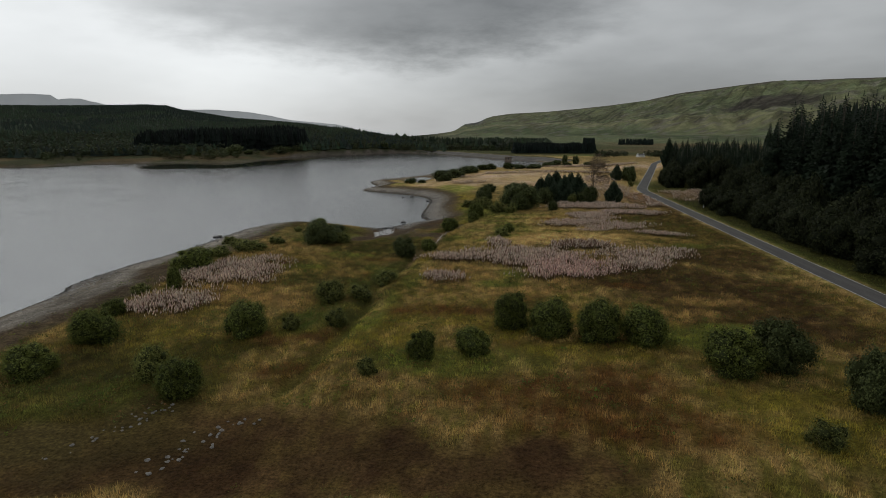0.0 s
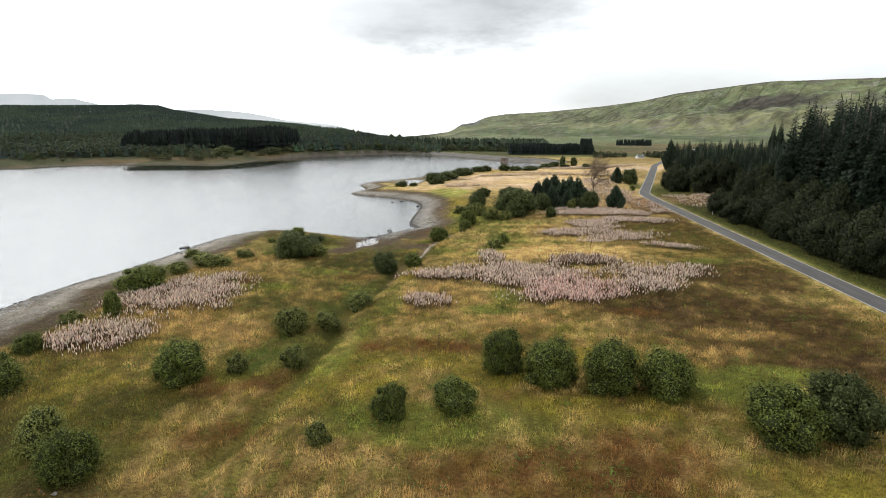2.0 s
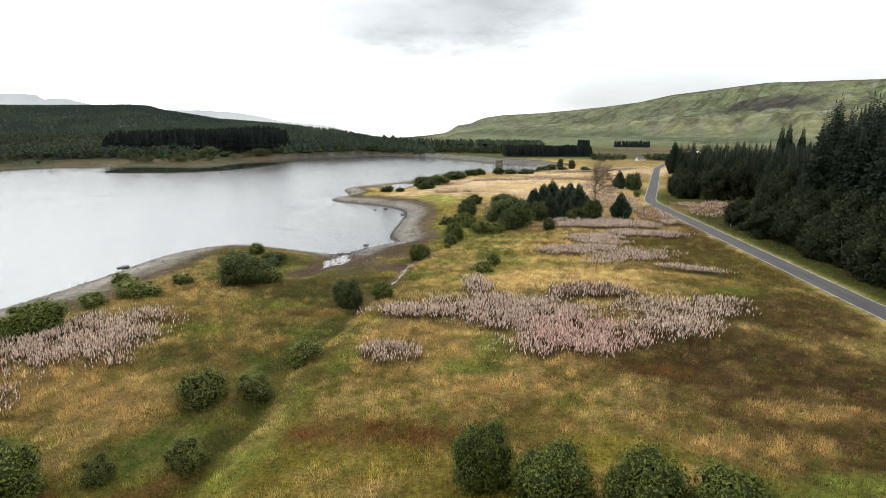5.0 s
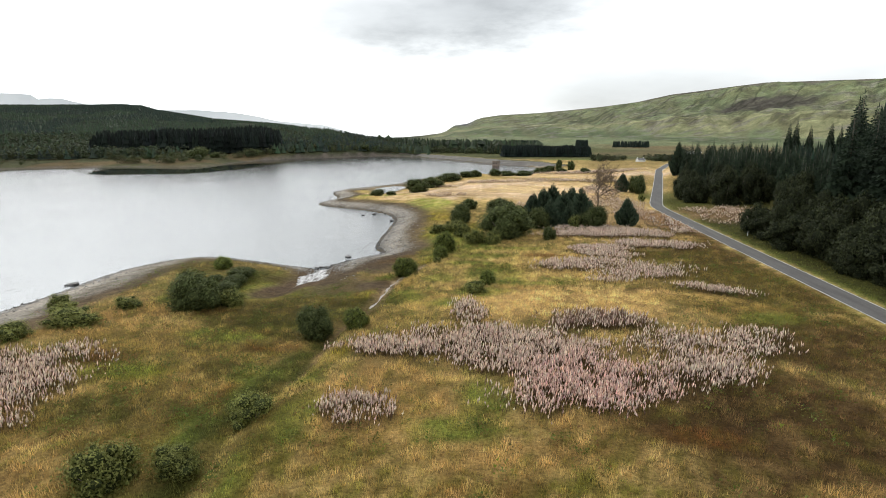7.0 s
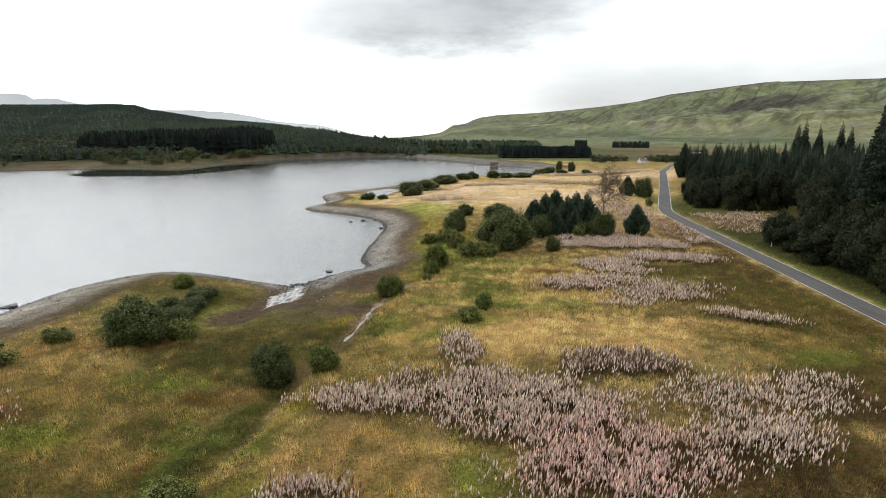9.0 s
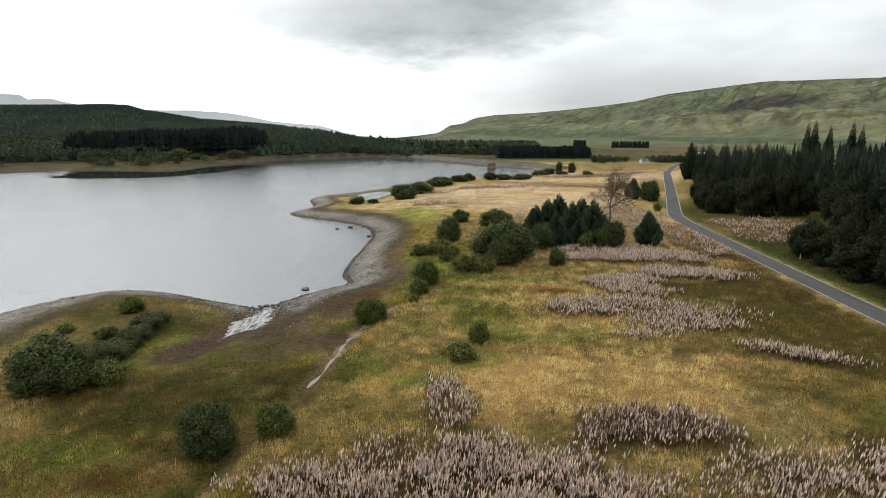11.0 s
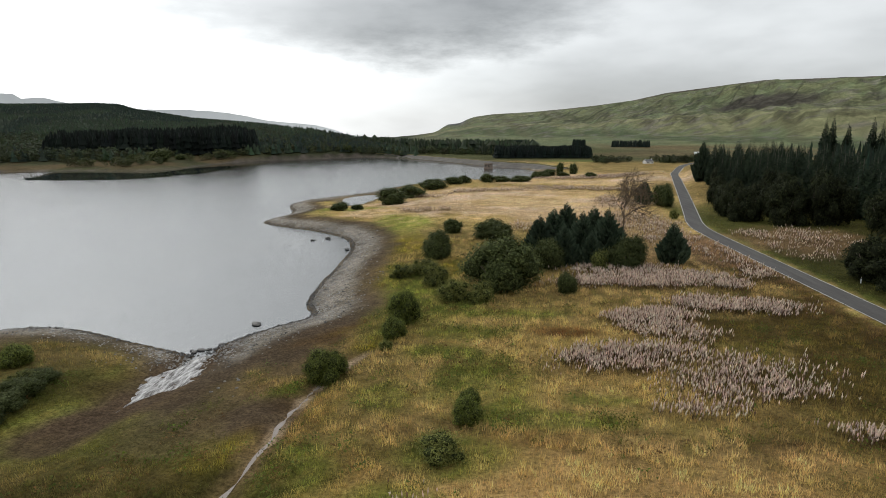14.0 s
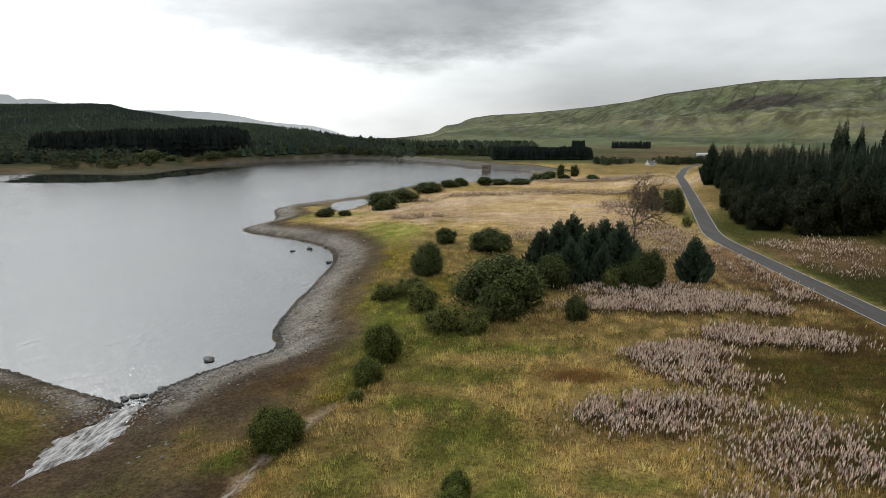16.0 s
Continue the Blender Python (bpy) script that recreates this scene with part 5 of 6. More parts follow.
def broadleaf(x, y, w, h):
    k = int(turns.integers(0, 99))
    put("broadleaf_tree", [("crown", TREE_CROWN[k % 5]), ("trunk", TREE_LIMBS[k % 2])], at(x, y, ground_at(x, y) - 0.13 * h, turns.uniform(0, 6.28), w, w, 1.13 * h),
        "dark green broadleaf tree at the edge of the wood", "tree", "trees at the wood's edge")


# the wood east of the road
edge = np.random.default_rng(88)
for y in np.arange(70, 206, 6.2):
    broadleaf(68.2 + edge.uniform(-1.2, 1.8), y + edge.uniform(-1.5, 1.5), edge.uniform(8.5, 12.0), edge.uniform(7.0, 11.0))
for y in np.arange(72, 206, 8.5):
    broadleaf(76.0 + edge.uniform(-1.5, 2.0), y + edge.uniform(-2, 2), edge.uniform(9, 12), edge.uniform(10.5, 14.0))
for x, y, w, h in [(84, 214, 9, 9), (88, 222, 9, 10), (94, 236, 11, 12), (88.5, 252, 12, 14), (80.5, 257, 11.5, 12.5), (74.5, 266, 9.5, 9.5), (72.5, 275, 7.5, 7.5), (77, 283, 9, 10), (81, 292, 9, 9), (79.5, 301, 7, 7), (86, 272, 11, 12), (89, 284, 11, 12), (84, 312, 7, 7), (89, 326, 7, 7), (96, 345, 8, 8)]:
    broadleaf(x, y, w, h)
for y in np.arange(95, 262, 6.6):
    for k, x in enumerate((85.5, 92.5, 100, 109)):
        if 205 < y and x < 93 and y < 262:
            continue
        tall = x > 0.617 * (y - 62) + 1.0
        spruce(x + edge.uniform(-2.2, 2.2), y + edge.uniform(-2.5, 2.5) + 3 * (k % 2), edge.uniform(28, 34) + (1.5 if k > 1 else 0) if tall else edge.uniform(11, 15), "tall" if tall else "pale", 1.15)
for y in np.arange(264, 420, 7.5):
    x0 = np.interp(y, (264, 300, 330, 407, 430), (93, 90, 93, 110, 118))
    for k in range(6):
        spruce(x0 + k * 8 + edge.uniform(-2.5, 2.5), y + edge.uniform(-3, 3), edge.uniform(13, 17.5), "pale")
for x, y, h in [(176, 420, 27), (184, 428, 29), (193, 430, 26), (202, 424, 28), (214, 436, 26), (226, 430, 28), (240, 440, 27)]:
    spruce(x, y, h)


def bare_tree():
    """A dead tree: a trunk, and boughs that fork down to twigs."""
    g = np.random.default_rng(5)
    trunk, boughs = ([], []), []

    def grow(store, twigs, p, way, length, r, level):
        q = p
        for s in range(3):
            way = way + g.normal(0, 0.12, 3) + np.array((0, 0, 0.05))
            way /= np.linalg.norm(way)
            nxt = q + way * length / 3
            limb(*(twigs if level > 2 else store), q, nxt, r * (1 - 0.2 * s), r * (1 - 0.2 * (s + 1)), 6 if level < 2 else 3)
            q = nxt
            if level < 4 and (level > 0 or s > 0):
                for b in range(2 if level < 3 else 1):
                    side = g.normal(0, 1, 3)
                    side -= way * side.dot(way)
                    side /= np.linalg.norm(side)
                    own, fine = (store, twigs) if level else (([], []), ([], []))
                    if level == 0:
                        boughs.append((own, fine))
                    grow(own, fine, q, way * 0.65 + side * 0.8, length * g.uniform(0.55, 0.8), max(r * 0.6, 0.05), level + 1)
        if level < 4:
            own, fine = (store, twigs) if level else (([], []), ([], []))
            if level == 0:
                boughs.append((own, fine))
            grow(own, fine, q, way + g.normal(0, 0.25, 3), length * 0.65, max(r * 0.5, 0.05), level + 1)

    grow(trunk, None, np.array((0, 0, -0.2)), np.array((0.05, 0, 1.0)), 6.8, 0.34, 0)
    parts = [("trunk", mesh_of("bare_trunk", *trunk, GREYBARK))] + [("bough", mesh_of("bare_bough", *b, GREYBARK), None, "", [("twig_spray", mesh_of("twig_spray", *t, TWIGBARK), None, "fine brown twigs", "stuff")]) for b, t in boughs]
    put("bare_tree", parts, at(35.2, 240.5, ground_at(35.2, 240.5), 0.0, 0.8, 0.8, 1.05), "bare dead tree with spreading grey branches", "tree")


bare_tree()


# ---- woods too far off to count ----
def far_wood(name, label, x, y, h, tones, spread, g, layers=3, round_share=0.0):
    n = len(x)
    z = terrain(x, y)
    sides = 5
    verts, cols, tris = [], [], []
    a0 = g.uniform(0, 6.28, n)
    rounded = g.random(n) < round_share
    w = np.where(rounded, spread * 1.9, spread) * h
    for layer in range(layers):
        b, t = layer / layers, (layer + 1.35) / layers if layer < layers - 1 else 1.0
        zb, zt = 0.08 + 0.92 * b * 0.9, 0.08 + 0.92 * min(t, 1.0)
        rr = np.where(rounded, (0.8, 1.0, 0.75)[layer % 3], (1 - b) ** 0.8)
        zt = np.where(rounded, np.minimum(zt, 0.86 + 0.05 * layer), zt)
        k = len(verts)
        for i in range(sides):
            q = a0 + 6.283 * i / sides + layer * 0.5
            rad = w * rr * g.uniform(0.65, 1.2, n)
            verts.append(np.c_[x + np.cos(q) * rad, y + np.sin(q) * rad, z + h * (zb + g.uniform(-0.04, 0.04, n))])
        verts.append(np.c_[x + np.where(rounded, g.normal(0, 0.2, n) * w, 0), y, z + h * zt])
        tris.extend([(k + i, k + (i + 1) % sides, k + sides) for i in range(sides)])
        cols.extend([tones] * (sides + 1))
    m = len(verts)
    V, C = np.stack(verts, 1).reshape(-1, 3), np.stack(cols, 1).reshape(-1, 3)
    F = (np.array(tris)[None] + (np.arange(n) * m)[:, None, None]).reshape(-1, 3)
    tagged(new(name, mesh_of(name, V, F, FARWOOD, C)), label, "woodland", kind="stuff")


def far_bushes(name, label, x, y, h, tones, spread, g, sprays=84):
    """Rounded far trees and scrub: loose balls of leaf sprays."""
    n = len(x)
    z = terrain(x, y)
    v = g.standard_normal((n, sprays, 3))
    v /= np.linalg.norm(v, axis=2)[..., None]
    v *= (0.55 + 0.45 * g.random((n, sprays)))[..., None]
    size = np.stack([spread * h, spread * h, 0.5 * h], 1)[:, None]
    p = v * size + np.stack([x, y, z + 0.48 * h], 1)[:, None]
    corner = g.standard_normal((n, sprays, 3, 3)) * (0.085 * h)[:, None, None, None] * np.array((1.2, 1.2, 0.8))
    V = (p[:, :, None] + corner).reshape(-1, 3)
    C = np.repeat(tones, sprays * 3, 0)
    tagged(new(name, mesh_of(name, V, np.arange(len(V)).reshape(-1, 3), FARWOOD, C)), label, "woodland", kind="stuff")


def tones_of(n, g, base, vary=0.2):
    return np.clip(np.array(base) * g.uniform(1 - vary, 1 + vary, (n, 1)) * (1 + g.normal(0, 0.06, (n, 3))), 0.002, 0.5)


def plant_far():
    g = np.random.default_rng(99)
    # the forested fell beyond the water
    n = 42000
    b, r = g.uniform(-62, -7, n), np.sqrt(g.uniform(560 ** 2, 1560 ** 2, n))
    x, y = 2.5 + r * np.sin(np.radians(b)), 84 + r * np.cos(np.radians(b))
    fr = np.interp(b, FELL[:, 0], FELL[:, 1])
    d = lake(x, y)
    stand = fbm(x / 130, y / 130, 3, 101)
    ok = (d > np.where(b > -23, 7, 44) + 34 * fbm(x / 60, y / 60, 2, 105) * (b < -23)) & (r < fr * 1.02) & (g.random(n) < np.where(r < 900, 0.85, 0.75) * sstep(stand, 0.2, 0.36))
    x, y, r, stand = x[ok], y[ok], r[ok], stand[ok]
    n = len(x)
    bear = np.degrees(np.arctan2(x - 2.5, y - 84))
    con = (r > 900) | (g.random(n) < np.where(bear < -30, 0.25, 0.7))
    tone = np.where((stand > 0.52)[:, None], tones_of(n, g, (0.029, 0.042, 0.032), 0.14), tones_of(n, g, (0.040, 0.057, 0.034), 0.14))
    far_wood("fell_forest", "dark conifer forest covering the low fell", x[con], y[con], (g.uniform(7, 11, n) * np.where(r > 950, 0.42, 1.0))[con], tone[con], 0.40, g, 2, 0.0)
    leaf = ~con
    far_bushes("fell_broadleaf", "rounded grey-green broadleaf woods on the lower fell", x[leaf], y[leaf], g.uniform(7, 12, leaf.sum()), tones_of(leaf.sum(), g, (0.044, 0.054, 0.028), 0.25), 0.48, g, 24)
    # the dense dark block on the far shore
    n = 2200
    u, v = g.random(n), g.random(n)
    x, y = -405 + 168 * u - 22 * v, 606 + 78 * u ** 1.6 + 60 * v
    far_wood("plantation_block", "dense dark spruce plantation on the far shore", x, y, g.uniform(18, 26, n) * (0.84 + 0.32 * fbm(u * 9, v * 2, 3, 111)) * (1 - 0.22 * sstep(np.abs(u - 0.5), 0.42, 0.5)), tones_of(n, g, (0.010, 0.014, 0.011), 0.4), 0.27, g, 4)
    # scrub and bushes along the far shore
    n = 5200
    b, r = g.uniform(-46, -8, n), g.uniform(430, 860, n)
    x, y = 2.5 + r * np.sin(np.radians(b)), 84 + r * np.cos(np.radians(b))
    d = lake(x, y)
    ok = (d > np.where(b > -25, 5, 14)) & (d < 110) & (g.random(n) < np.where(b > -25, 0.42, 0.02) + 1.2 * sstep(d, 45, 95) + 0.5 * (fbm(x / 25, y / 25, 2, 107) > 0.62))
    x, y = x[ok], y[ok]
    n = len(x)
    far_bushes("shore_scrub", "green and olive scrub along the far shore", x, y, g.uniform(3, 8, n), tones_of(n, g, (0.055, 0.062, 0.025), 0.4), 0.55, g)
    # trees behind the dam
    n = 700
    u = g.random(n)
    x, y = -150 + 190 * u + g.normal(0, 8, n), 850 - 150 * u + g.uniform(0, 90, n)
    far_wood("dam_trees", "mixed dark trees behind the dam", x, y, g.uniform(8, 17, n), tones_of(n, g, (0.030, 0.041, 0.022), 0.35), 0.26, g, 3, 0.3)
    n = 420
    u = g.random(n)
    x, y = -190 + 240 * u + g.normal(0, 10, n), 800 - 120 * u + g.uniform(0, 90, n)
    far_bushes("dam_scrub", "rounded trees and scrub behind the dam", x, y, g.uniform(4, 9, n), tones_of(n, g, (0.045, 0.055, 0.024), 0.35), 0.42, g)
    n = 1300
    u, v = g.random(n), g.random(n)
    x, y = 8 + 86 * u, 634 + 30 * v + 8 * (1 - u)
    far_wood("field_plantation", "dark spruce block behind the fields", x, y, g.uniform(8.5, 11.5, n) * (0.85 + 0.3 * fbm(u * 8, v * 2, 2, 113)), tones_of(n, g, (0.010, 0.015, 0.012), 0.35), 0.30, g)
    # small plantations on the moor below the hill
    for bearing, dist, wide, hh in ((2.6, 1040, 42, 10), (8.3, 900, 18, 12), (12.9, 880, 52, 11)):
        n = 160
        q = np.radians(bearing)
        t, s = g.uniform(-0.5, 0.5, n) * wide, g.uniform(0, 40, n)
        x, y = 2.5 + (dist + s) * math.sin(q) + t * math.cos(q), 84 + (dist + s) * math.cos(q) - t * math.sin(q)
        far_wood("moor_plantation", "small square of dark conifers on the moor", x, y, g.uniform(0.8, 1.0, n) * hh, tones_of(n, g, (0.014, 0.021, 0.016)), 0.16, g)
    # hedge trees round the cottage
    n = 150
    x, y = g.uniform(84, 190, n), 566 + g.normal(0, 8, n)
    ok = np.abs(x - 122) > 9
    x, y = x[ok], y[ok]
    far_bushes("cottage_hedge", "hedge and small trees round the cottage", x, y, g.uniform(3, 6.5, len(x)), tones_of(len(x), g, (0.045, 0.052, 0.024), 0.35), 0.45, g)
    # inner trees of the wood east of the road
    n = 900
    x, y = g.uniform(110, 240, n), g.uniform(90, 440, n)
    ok = x > np.interp(y, (90, 262, 300, 420), (114, 116, 140, 168))
    x, y = x[ok], y[ok]
    far_wood("inner_wood", "dark spruces in the depth of the wood", x, y, np.where(x > 0.617 * (y - 62) + 6, g.uniform(28, 33, len(x)), g.uniform(12, 15.5, len(x))), tones_of(len(x), g, (0.020, 0.030, 0.019)), 0.16, g, 5)


plant_far()


# ---- far blue hills ----
def far_hills():
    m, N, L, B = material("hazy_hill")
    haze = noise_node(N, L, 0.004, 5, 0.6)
    # haze painted in: the slopes give off their own pale blue-grey
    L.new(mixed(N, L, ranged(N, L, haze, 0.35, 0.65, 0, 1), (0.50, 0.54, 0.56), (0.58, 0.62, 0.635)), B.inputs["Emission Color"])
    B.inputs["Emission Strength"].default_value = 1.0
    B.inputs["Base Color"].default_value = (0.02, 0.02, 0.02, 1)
    crest = np.array([(-60, 0.03), (-46, 0.05), (-41.1, 0.0535), (-40, 0.0525), (-39.5, 0.0468), (-38.6, 0.0478), (-38, 0.0481), (-36.4, 0.041), (-34, 0.030), (-31.5, 0.034), (-28, 0.0337), (-25.6, 0.0322), (-23.2, 0.0263), (-20.8, 0.0174), (-16.7, 0.0108), (-14.6, 0.001), (-12, -0.02)])
    dist = 4400.0
    b = np.arange(-60, -12, 0.1)
    top = 26 + dist * (np.interp(b, crest[:, 0], crest[:, 1]) + 0.0016 * (fbm(b * 1.3, b * 0, 3, 121) - 0.5))
    rows = 6
    verts = []
    for k in range(rows):
        u = k / (rows - 1)
        rr = dist - 500 * (1 - u) ** 1.5
        verts.append(np.c_[2.5 + rr * np.sin(np.radians(b)), 84 + rr * np.cos(np.radians(b)), -30 + (top + 30) * u])
    n = len(b)
    i = (np.arange(rows - 1)[:, None] * n + np.arange(n - 1)[None]).ravel()
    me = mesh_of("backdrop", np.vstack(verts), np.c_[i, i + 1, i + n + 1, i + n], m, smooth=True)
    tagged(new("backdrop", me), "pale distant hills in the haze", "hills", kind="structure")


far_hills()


# ---- dam, valve tower, buildings ----
def build_dam():
    line = spline([(44, 486), (36, 503), (27, 536), (3, 563), (-38, 629.5), (-90, 706.5), (-133, 738), (-160, 742)], 8)
    t = np.gradient(line, axis=0)
    t /= np.linalg.norm(t, axis=1)[:, None]
    out = np.c_[t[:, 1], -t[:, 0]]
    n = len(line)

    def loft(profile, name, mat):
        verts = np.vstack([np.c_[line + out * o, np.full(n, z)] for o, z in profile])
        f = []
        for k in range(len(profile) - 1):
            i = np.arange(n - 1) + k * n
            f.append(np.c_[i, i + 1, i + n + 1, i + n])
        return mesh_of(name, verts, np.vstack(f), mat)

    parts = [("stone_face", loft([(-3, -4.2), (0.5, -2.3), (5, -1.0), (5.8, -0.85), (9, 0.3), (11, 0.6)], "stone_face", PITCHING)),
             ("crest", loft([(11, 0.6), (11, 1.3), (11.4, 1.3), (11.4, 0.8), (15, 0.8), (24, -2.5)], "crest", grainy("dam_turf", (0.13, 0.12, 0.05), (0.20, 0.17, 0.085), 0.1, 0.95, 0.2)))]
    put("dam", parts, Matrix.Identity(4), "long low reservoir dam with pitched stone face", "dam", kind="structure")


build_dam()


def build_tower():
    bm = bmesh.new()
    box_bm(bm, 0, 0, -6, 1.6, 6.6, 6.6, 0.12)
    box_bm(bm, 0, 0, 1.6, 5.2, 6.0, 6.0, 0.1)
    shaft = from_bm("shaft", bm, MASONRY)
    bm = bmesh.new()
    box_bm(bm, 0, 0, 5.2, 5.7, 6.8, 6.8, 0.1)
    box_bm(bm, 0, 0, 5.7, 6.1, 6.2, 6.2, 0.1)
    parapet = from_bm("parapet", bm, MASONRY)
    bm = bmesh.new()
    box_bm(bm, 0, 0, -0.9, 0.9, 0.9, 0.12, 0.03)
    win = from_bm("window", bm, DARKGLASS)
    bm = bmesh.new()
    box_bm(bm, 0, 14, 2.2, 2.6, 1.6, 24, 0.03)
    for s in (-0.75, 0.75):
        box_bm(bm, s, 14, 3.4, 3.5, 0.08, 24)
        for k in range(9):
            box_bm(bm, s, 3 + k * 2.8, 2.6, 3.4, 0.08, 0.08)
    bridge = from_bm("footbridge", bm, grainy("grey_iron", (0.12, 0.12, 0.12), (0.18, 0.17, 0.16), 2.0, 0.6, 0.1))
    put("valve_tower", [("shaft", shaft), ("parapet", parapet), ("window", win, Matrix.Translation((-1.4, -3.02, 3.4))), ("window", win, Matrix.Translation((1.4, -3.02, 3.4))), ("footbridge", bridge)],
        at(1.8, 535.5, WATER_Z, radians(-20), 0.8, 0.8, 0.68), "square brown stone valve tower standing in the water", "tower")


build_tower()


def build_cottage():
    bm = bmesh.new()
    box_bm(bm, 0, 0, -0.3, 3.2, 12, 6.5)
    for s in (-1, 1):
        vs = [bm.verts.new((s * 6, -3.25, 3.2)), bm.verts.new((s * 6, 3.25, 3.2)), bm.verts.new((s * 6, 0, 6.0)), bm.verts.new((s * 5.7, -3.25, 3.2)), bm.verts.new((s * 5.7, 3.25, 3.2)), bm.verts.new((s * 5.7, 0, 6.0))]
        bm.faces.new(vs[:3]), bm.faces.new(vs[3:]), bm.faces.new((vs[0], vs[2], vs[5], vs[3])), bm.faces.new((vs[1], vs[2], vs[5], vs[4])), bm.faces.new((vs[0], vs[1], vs[4], vs[3]))
    wall = from_bm("wall", bm, WHITEWASH)
    bm = bmesh.new()
    for s in (-1, 1):
        a = [bm.verts.new((q * 6.2, s * 3.6, 3.0 + o)) for q in (-1, 1) for o in (0, 0.15)]
        b = [bm.verts.new((q * 6.2, 0, 6.1 + o)) for q in (-1, 1) for o in (0, 0.15)]
        for f in ((a[0], a[2], b[2], b[0]), (a[1], a[3], b[3], b[1]), (a[0], a[1], b[1], b[0]), (a[2], a[3], b[3], b[2]), (a[0], a[1], a[3], a[2])):
            bm.faces.new(f)
    roof = from_bm("roof", bm, SLATE)
    bm = bmesh.new()
    box_bm(bm, 0, 0, 0, 1.9, 0.9, 0.6, 0.05)
    chimney = from_bm("chimney", bm, WHITEWASH)
    bm = bmesh.new()
    box_bm(bm, 0, 0, 0, 1.3, 1.0, 0.1, 0.02)
    win = from_bm("cottage_window", bm, DARKGLASS)
    bm = bmesh.new()
    for q in (-0.54, 0.54):
        box_bm(bm, q, -0.03, -0.05, 1.35, 0.1, 0.12)
    for z in (-0.05, 1.27):
        box_bm(bm, 0, -0.03, z, z + 0.08, 0.98, 0.12)
    frame_ = from_bm("window_frame", bm, WHITEWASH)
    bm = bmesh.new()
    box_bm(bm, 0, -0.1, -0.14, -0.06, 1.3, 0.26, 0.01)
    sill = from_bm("window_sill", bm, STONE)
    bm = bmesh.new()
    box_bm(bm, 0.34, -0.08, 0.95, 1.08, 0.05, 0.06, 0.01)
    handle = from_bm("door_handle", bm, STEEL)
    bm = bmesh.new()
    box_bm(bm, 0, 0, 0, 2.0, 0.9, 0.1, 0.02)
    door = from_bm("cottage_door", bm, SLATE)
    parts = [("wall", wall), ("roof", roof), ("chimney", chimney, Matrix.Translation((-5.4, 0, 5.6))), ("chimney", chimney, Matrix.Translation((5.4, 0, 5.6))), ("door", door, Matrix.Translation((0, -3.27, 0)), "", [("door_handle", handle)])]
    parts += [("window", win, Matrix.Translation((q, -3.27, 1.0)), "", [("window_frame", frame_), ("window_sill", sill)]) for q in (-4, -2, 2, 4)]
    put("cottage", parts, at(121.0, 549, ground_at(121, 549), radians(28), 0.58, 0.58, 0.46), "white cottage with slate roof beyond the fields", "house")
    bm = bmesh.new()
    box_bm(bm, 0, 0, 0, 4.0, 22, 10)
    bw = from_bm("barn_wall", bm, STEEL)
    bm = bmesh.new()
    for s in (-1, 1):
        vs = [bm.verts.new(p) for p in ((-11.3, s * 5.4, 3.9), (11.3, s * 5.4, 3.9), (11.3, 0, 6.2), (-11.3, 0, 6.2), (-11.3, s * 5.4, 4.05), (11.3, s * 5.4, 4.05), (11.3, 0, 6.35), (-11.3, 0, 6.35))]
        for f in ((0, 1, 2, 3), (4, 5, 6, 7), (0, 1, 5, 4), (1, 2, 6, 5), (0, 3, 7, 4)):
            bm.faces.new([vs[i] for i in f])
    put("barn", [("wall", bw), ("roof", from_bm("barn_roof", bm, STEEL))], at(216, 712, ground_at(216, 712) - 0.3, radians(-12), 0.62, 0.62, 0.42), "long pale barn with a sheet roof below the hill", "barn")


build_cottage()


def build_post():
    bm = bmesh.new()
    box_bm(bm, 0, 0, -0.2, 1.05, 0.13, 0.1, 0.015)
    post = from_bm("post", bm, WHITEWASH)
    bm = bmesh.new()
    box_bm(bm, 0, 0, 0.78, 0.92, 0.136, 0.106, 0.003)
    band = from_bm("band", bm, SLATE)
    put("marker_post", [("post", post), ("band", band, None, "dark band")], at(64.4, 197, ground_at(64.4, 197)), "white roadside marker post on the grass verge", "post")


build_post()


# ---- stones ----
def rock_mesh(name, seed, mat, sub=2):
    bm = bmesh.new()
    bmesh.ops.create_icosphere(bm, subdivisions=sub, radius=1.0)
    for v in bm.verts:
        k = 1 + 0.55 * noise.noise(v.co * 1.1 + Vector((seed * 3.1, seed, 0))) + 0.2 * noise.noise(v.co * 2.9 + Vector((seed, 0, seed)))
        v.co *= k
        v.co.z *= 0.62
    return from_bm(name, bm, mat)


ROCKS = [rock_mesh("rock", s, STONE) for s in range(4)]
DARKROCKS = [rock_mesh("dark_rock", s + 9, WETSTONE) for s in range(3)]


def rock(x, y, size, dark=False, sink=0.25, z=None):
    k = int(turns.integers(0, 99))
    me = (DARKROCKS if dark else ROCKS)[k % 3]
    ob = new("rock", me)
    zz = (ground_at(x, y) if z is None else z) + size * 0.62 * (0.5 - sink)
    ob.matrix_basis = at(x, y, zz, turns.uniform(0, 6.28), size, size * turns.uniform(0.6, 1.0), size * (0.6 if dark else 1.0))
    tagged(ob, "dark wet boulder in the shallow water" if dark else "grey angular stone lying on the ground", "rock", "boulders in the shallows" if dark else "loose stones")


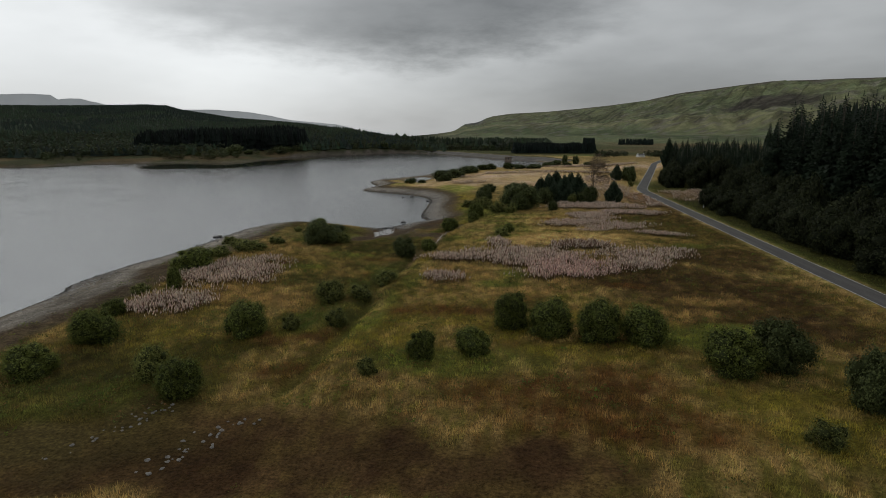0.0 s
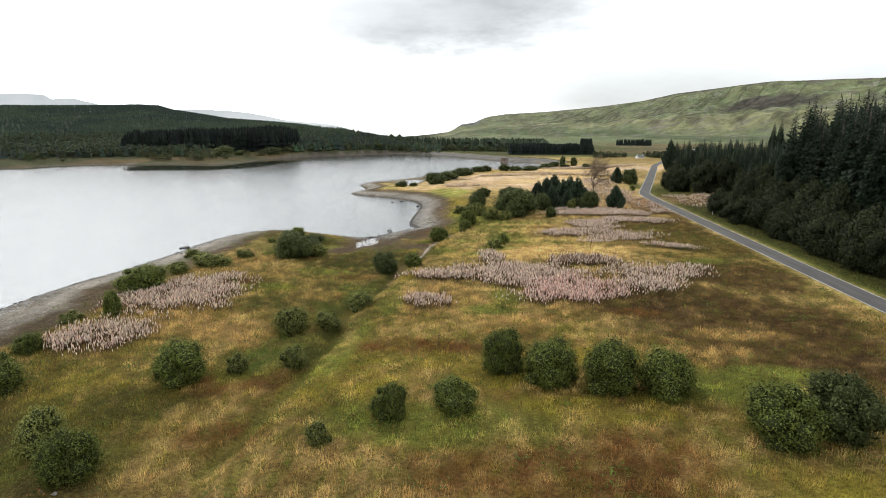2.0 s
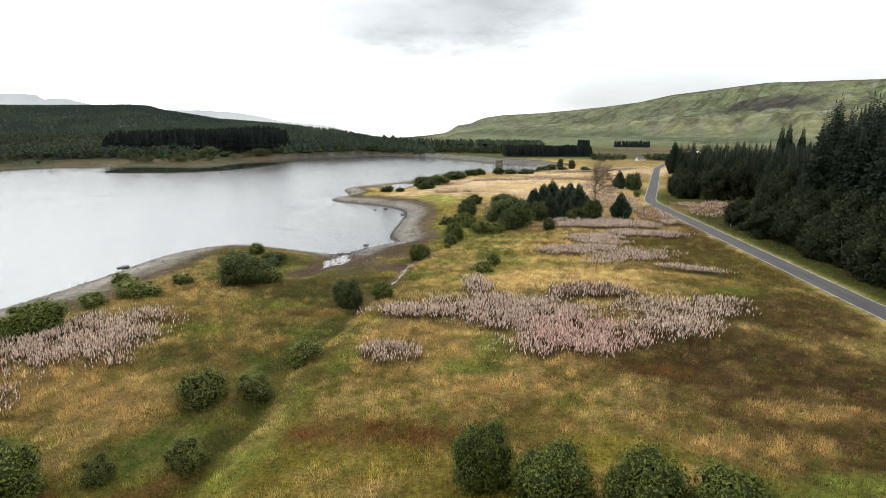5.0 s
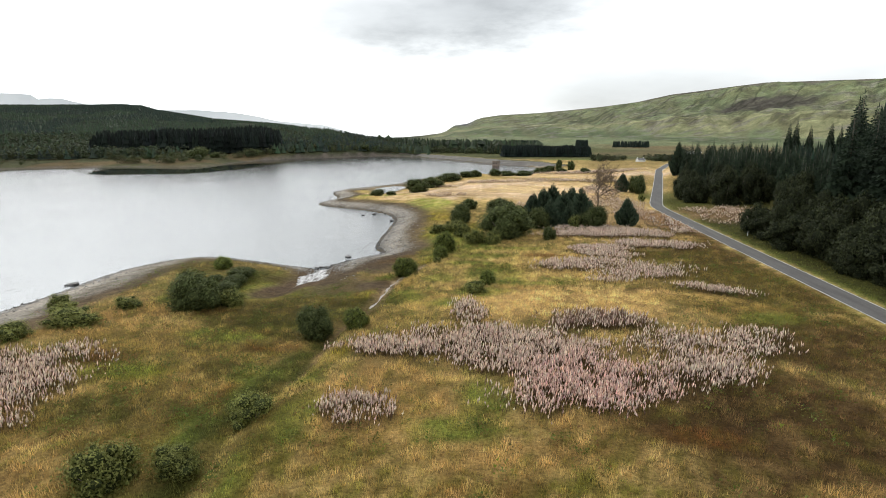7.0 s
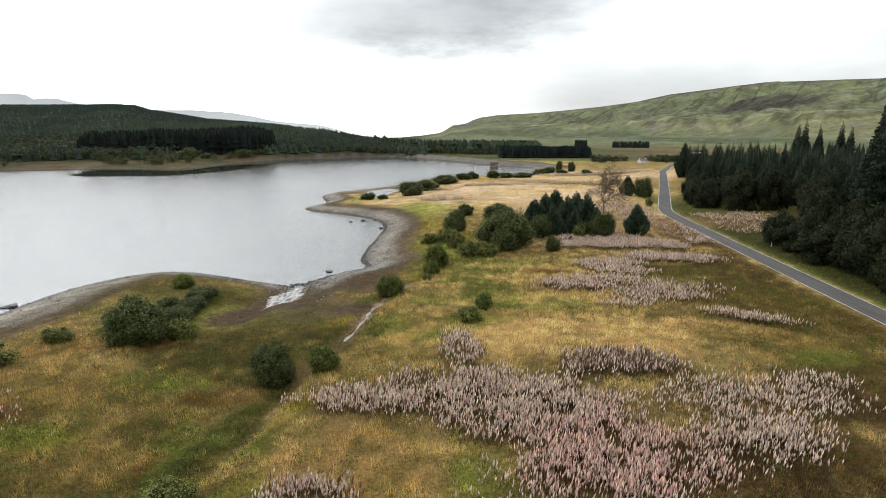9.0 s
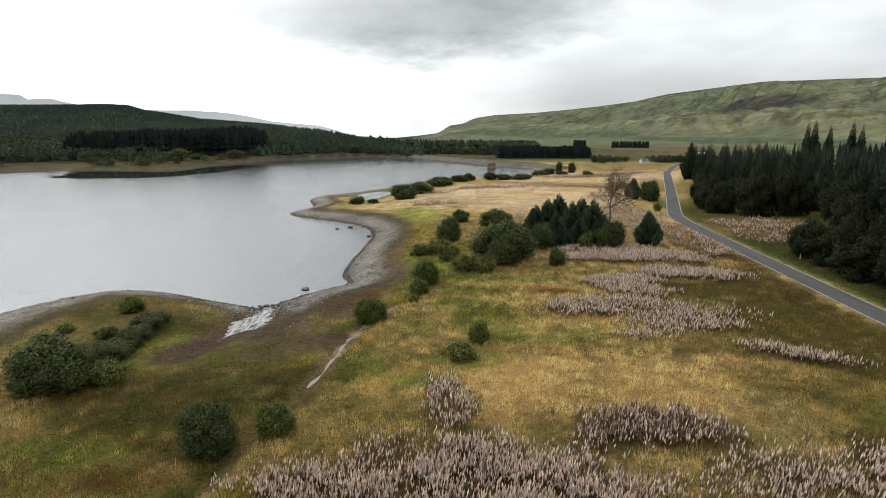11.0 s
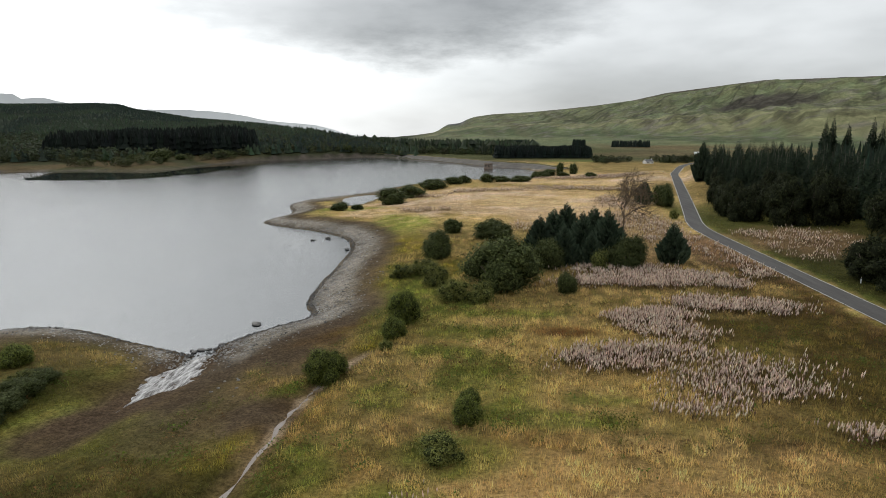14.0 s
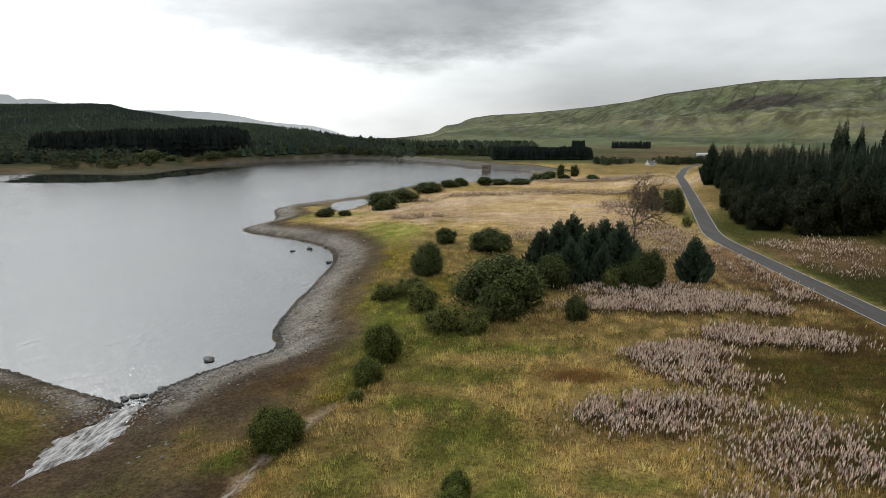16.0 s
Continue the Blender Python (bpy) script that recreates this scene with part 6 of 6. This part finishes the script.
for x, y, s in [(-31.8, 178.6, 0.75), (-43.8, 246.3, 0.6), (-40.6, 249.2, 0.85), (-31.7, 234.4, 0.8), (-33.2, 170.2, 0.5), (-35.6, 167.2, 0.45), (-35.0, 168.0, 0.5), (-34.2, 168.4, 0.4), (-78.6, 150.4, 1.0), (-79.2, 149.8, 0.6), (-36.2, 167.8, 0.35)]:
    rock(x, y, s, True, z=WATER_Z)
stones = np.random.default_rng(31)
for x0, y0, x1, y1, n in [(-37.5, 38.5, -31.8, 49.6, 34), (-26.5, 44, -23.6, 47.5, 18), (-29, 39, -25.5, 42.5, 14), (-20, 176, -17.5, 205, 40), (-24, 150, -30, 172, 14)]:
    for k in range(n):
        u = stones.random()
        rock(x0 + (x1 - x0) * u + stones.normal(0, 0.8), y0 + (y1 - y0) * u + stones.normal(0, 0.8), stones.uniform(0.08, 0.22))


def strew_pebbles():
    g = np.random.default_rng(41)
    line = SHORE[: 5 * 29]
    k = g.integers(5 * 2, len(line) - 1, 40000)
    u = g.random(len(k))[:, None]
    p = line[k] * (1 - u) + line[k + 1] * u + g.normal(0, 4.0, (len(k), 2))
    d = lake(p[:, 0], p[:, 1])
    ok = (d > -0.2) & (d < 9) & (g.random(len(k)) < np.exp(-np.maximum(d, 0) / 4.0) + 0.1)
    ok &= g.random(len(k)) < 1 - 0.85 * np.exp(-((p[:, 0] + 46) / 13) ** 2 - ((p[:, 1] - 168) / 9) ** 2)
    p, d = p[ok], d[ok]
    n = len(p)
    z = terrain(p[:, 0], p[:, 1], d)
    s = g.uniform(0.06, 0.19, n) * np.where(g.random(n) < 0.06, 2.0, 1.0)
    c = np.c_[p, z + s * 0.15]
    dirs = np.array([(1, 0, 0), (0, 1, 0), (-1, 0, 0), (0, -1, 0), (0, 0, 0.7), (0, 0, -0.5)])
    V = c[:, None] + dirs[None] * s[:, None, None] * g.uniform(0.6, 1.3, (n, 6, 1)) + g.normal(0, 0.15, (n, 6, 3)) * s[:, None, None]
    f = np.array([(0, 1, 4), (1, 2, 4), (2, 3, 4), (3, 0, 4), (1, 0, 5), (2, 1, 5), (3, 2, 5), (0, 3, 5)])
    rim = (d < 0.9) | ((d > 5.5) & (d < 8) & (g.random(n) < 0.5))
    for name, which, mat, label in (("pebbles", ~rim, PEBBLE, "grey pebbles and stones strewn along the shore"), ("rim_stones", rim, WETSTONE, "dark wet stones along the water's edge and the drift line")):
        m = int(which.sum())
        F = (f[None] + (np.arange(m) * 6)[:, None, None]).reshape(-1, 3)
        tagged(new(name, mesh_of(name, V[which].reshape(-1, 3), F, mat)), label, "stones", kind="stuff")


strew_pebbles()


# ---- trickling water ----
def ribbon_water(name, line, width, label, lift):
    t = np.gradient(line, axis=0)
    t /= np.linalg.norm(t, axis=1)[:, None]
    nrm = np.c_[t[:, 1], -t[:, 0]]
    s = np.arange(len(line))
    w = width * np.maximum(1.7 * vnoise(s * 0.45, s * 0 + 3.3, 7) - 0.25, 0.03)
    off = 0.7 * (vnoise(s * 0.3, s * 0 + 9.1, 8) - 0.5)
    rows = 5
    verts = []
    for k in range(rows):
        p = line + nrm * (off + w * (k / (rows - 1) - 0.5))[:, None]
        verts.append(np.c_[p, terrain(p[:, 0], p[:, 1])])
    z = np.min([v[:, 2] for v in verts], 0) + lift
    for v in verts:
        v[:, 2] = z
    n = len(line)
    i = (np.arange(rows - 1)[:, None] * n + np.arange(n - 1)[None]).ravel()
    tagged(new(name, mesh_of(name, np.vstack(verts), np.c_[i, i + 1, i + n + 1, i + n], STREAM)), label, "stream", kind="structure")


def stream_material():
    m, N, L, B = material("shallow_stream")
    n1 = noise_node(N, L, 1.3, 5, 0.65)
    B.inputs["Base Color"].default_value = (0.24, 0.20, 0.17, 1)
    B.inputs["IOR"].default_value = 1.333
    L.new(ranged(N, L, n1, 0.4, 0.6, 0.2, 0.55), B.inputs["Roughness"])
    bumped(N, L, B, n1, 0.35, 0.08)
    return m


STREAM = stream_material()
ribbon_water("rill", spline(RILL, 3)[8: 5 * 3 * 5], 0.55, "thin trickle of water in a muddy track", 0.10)
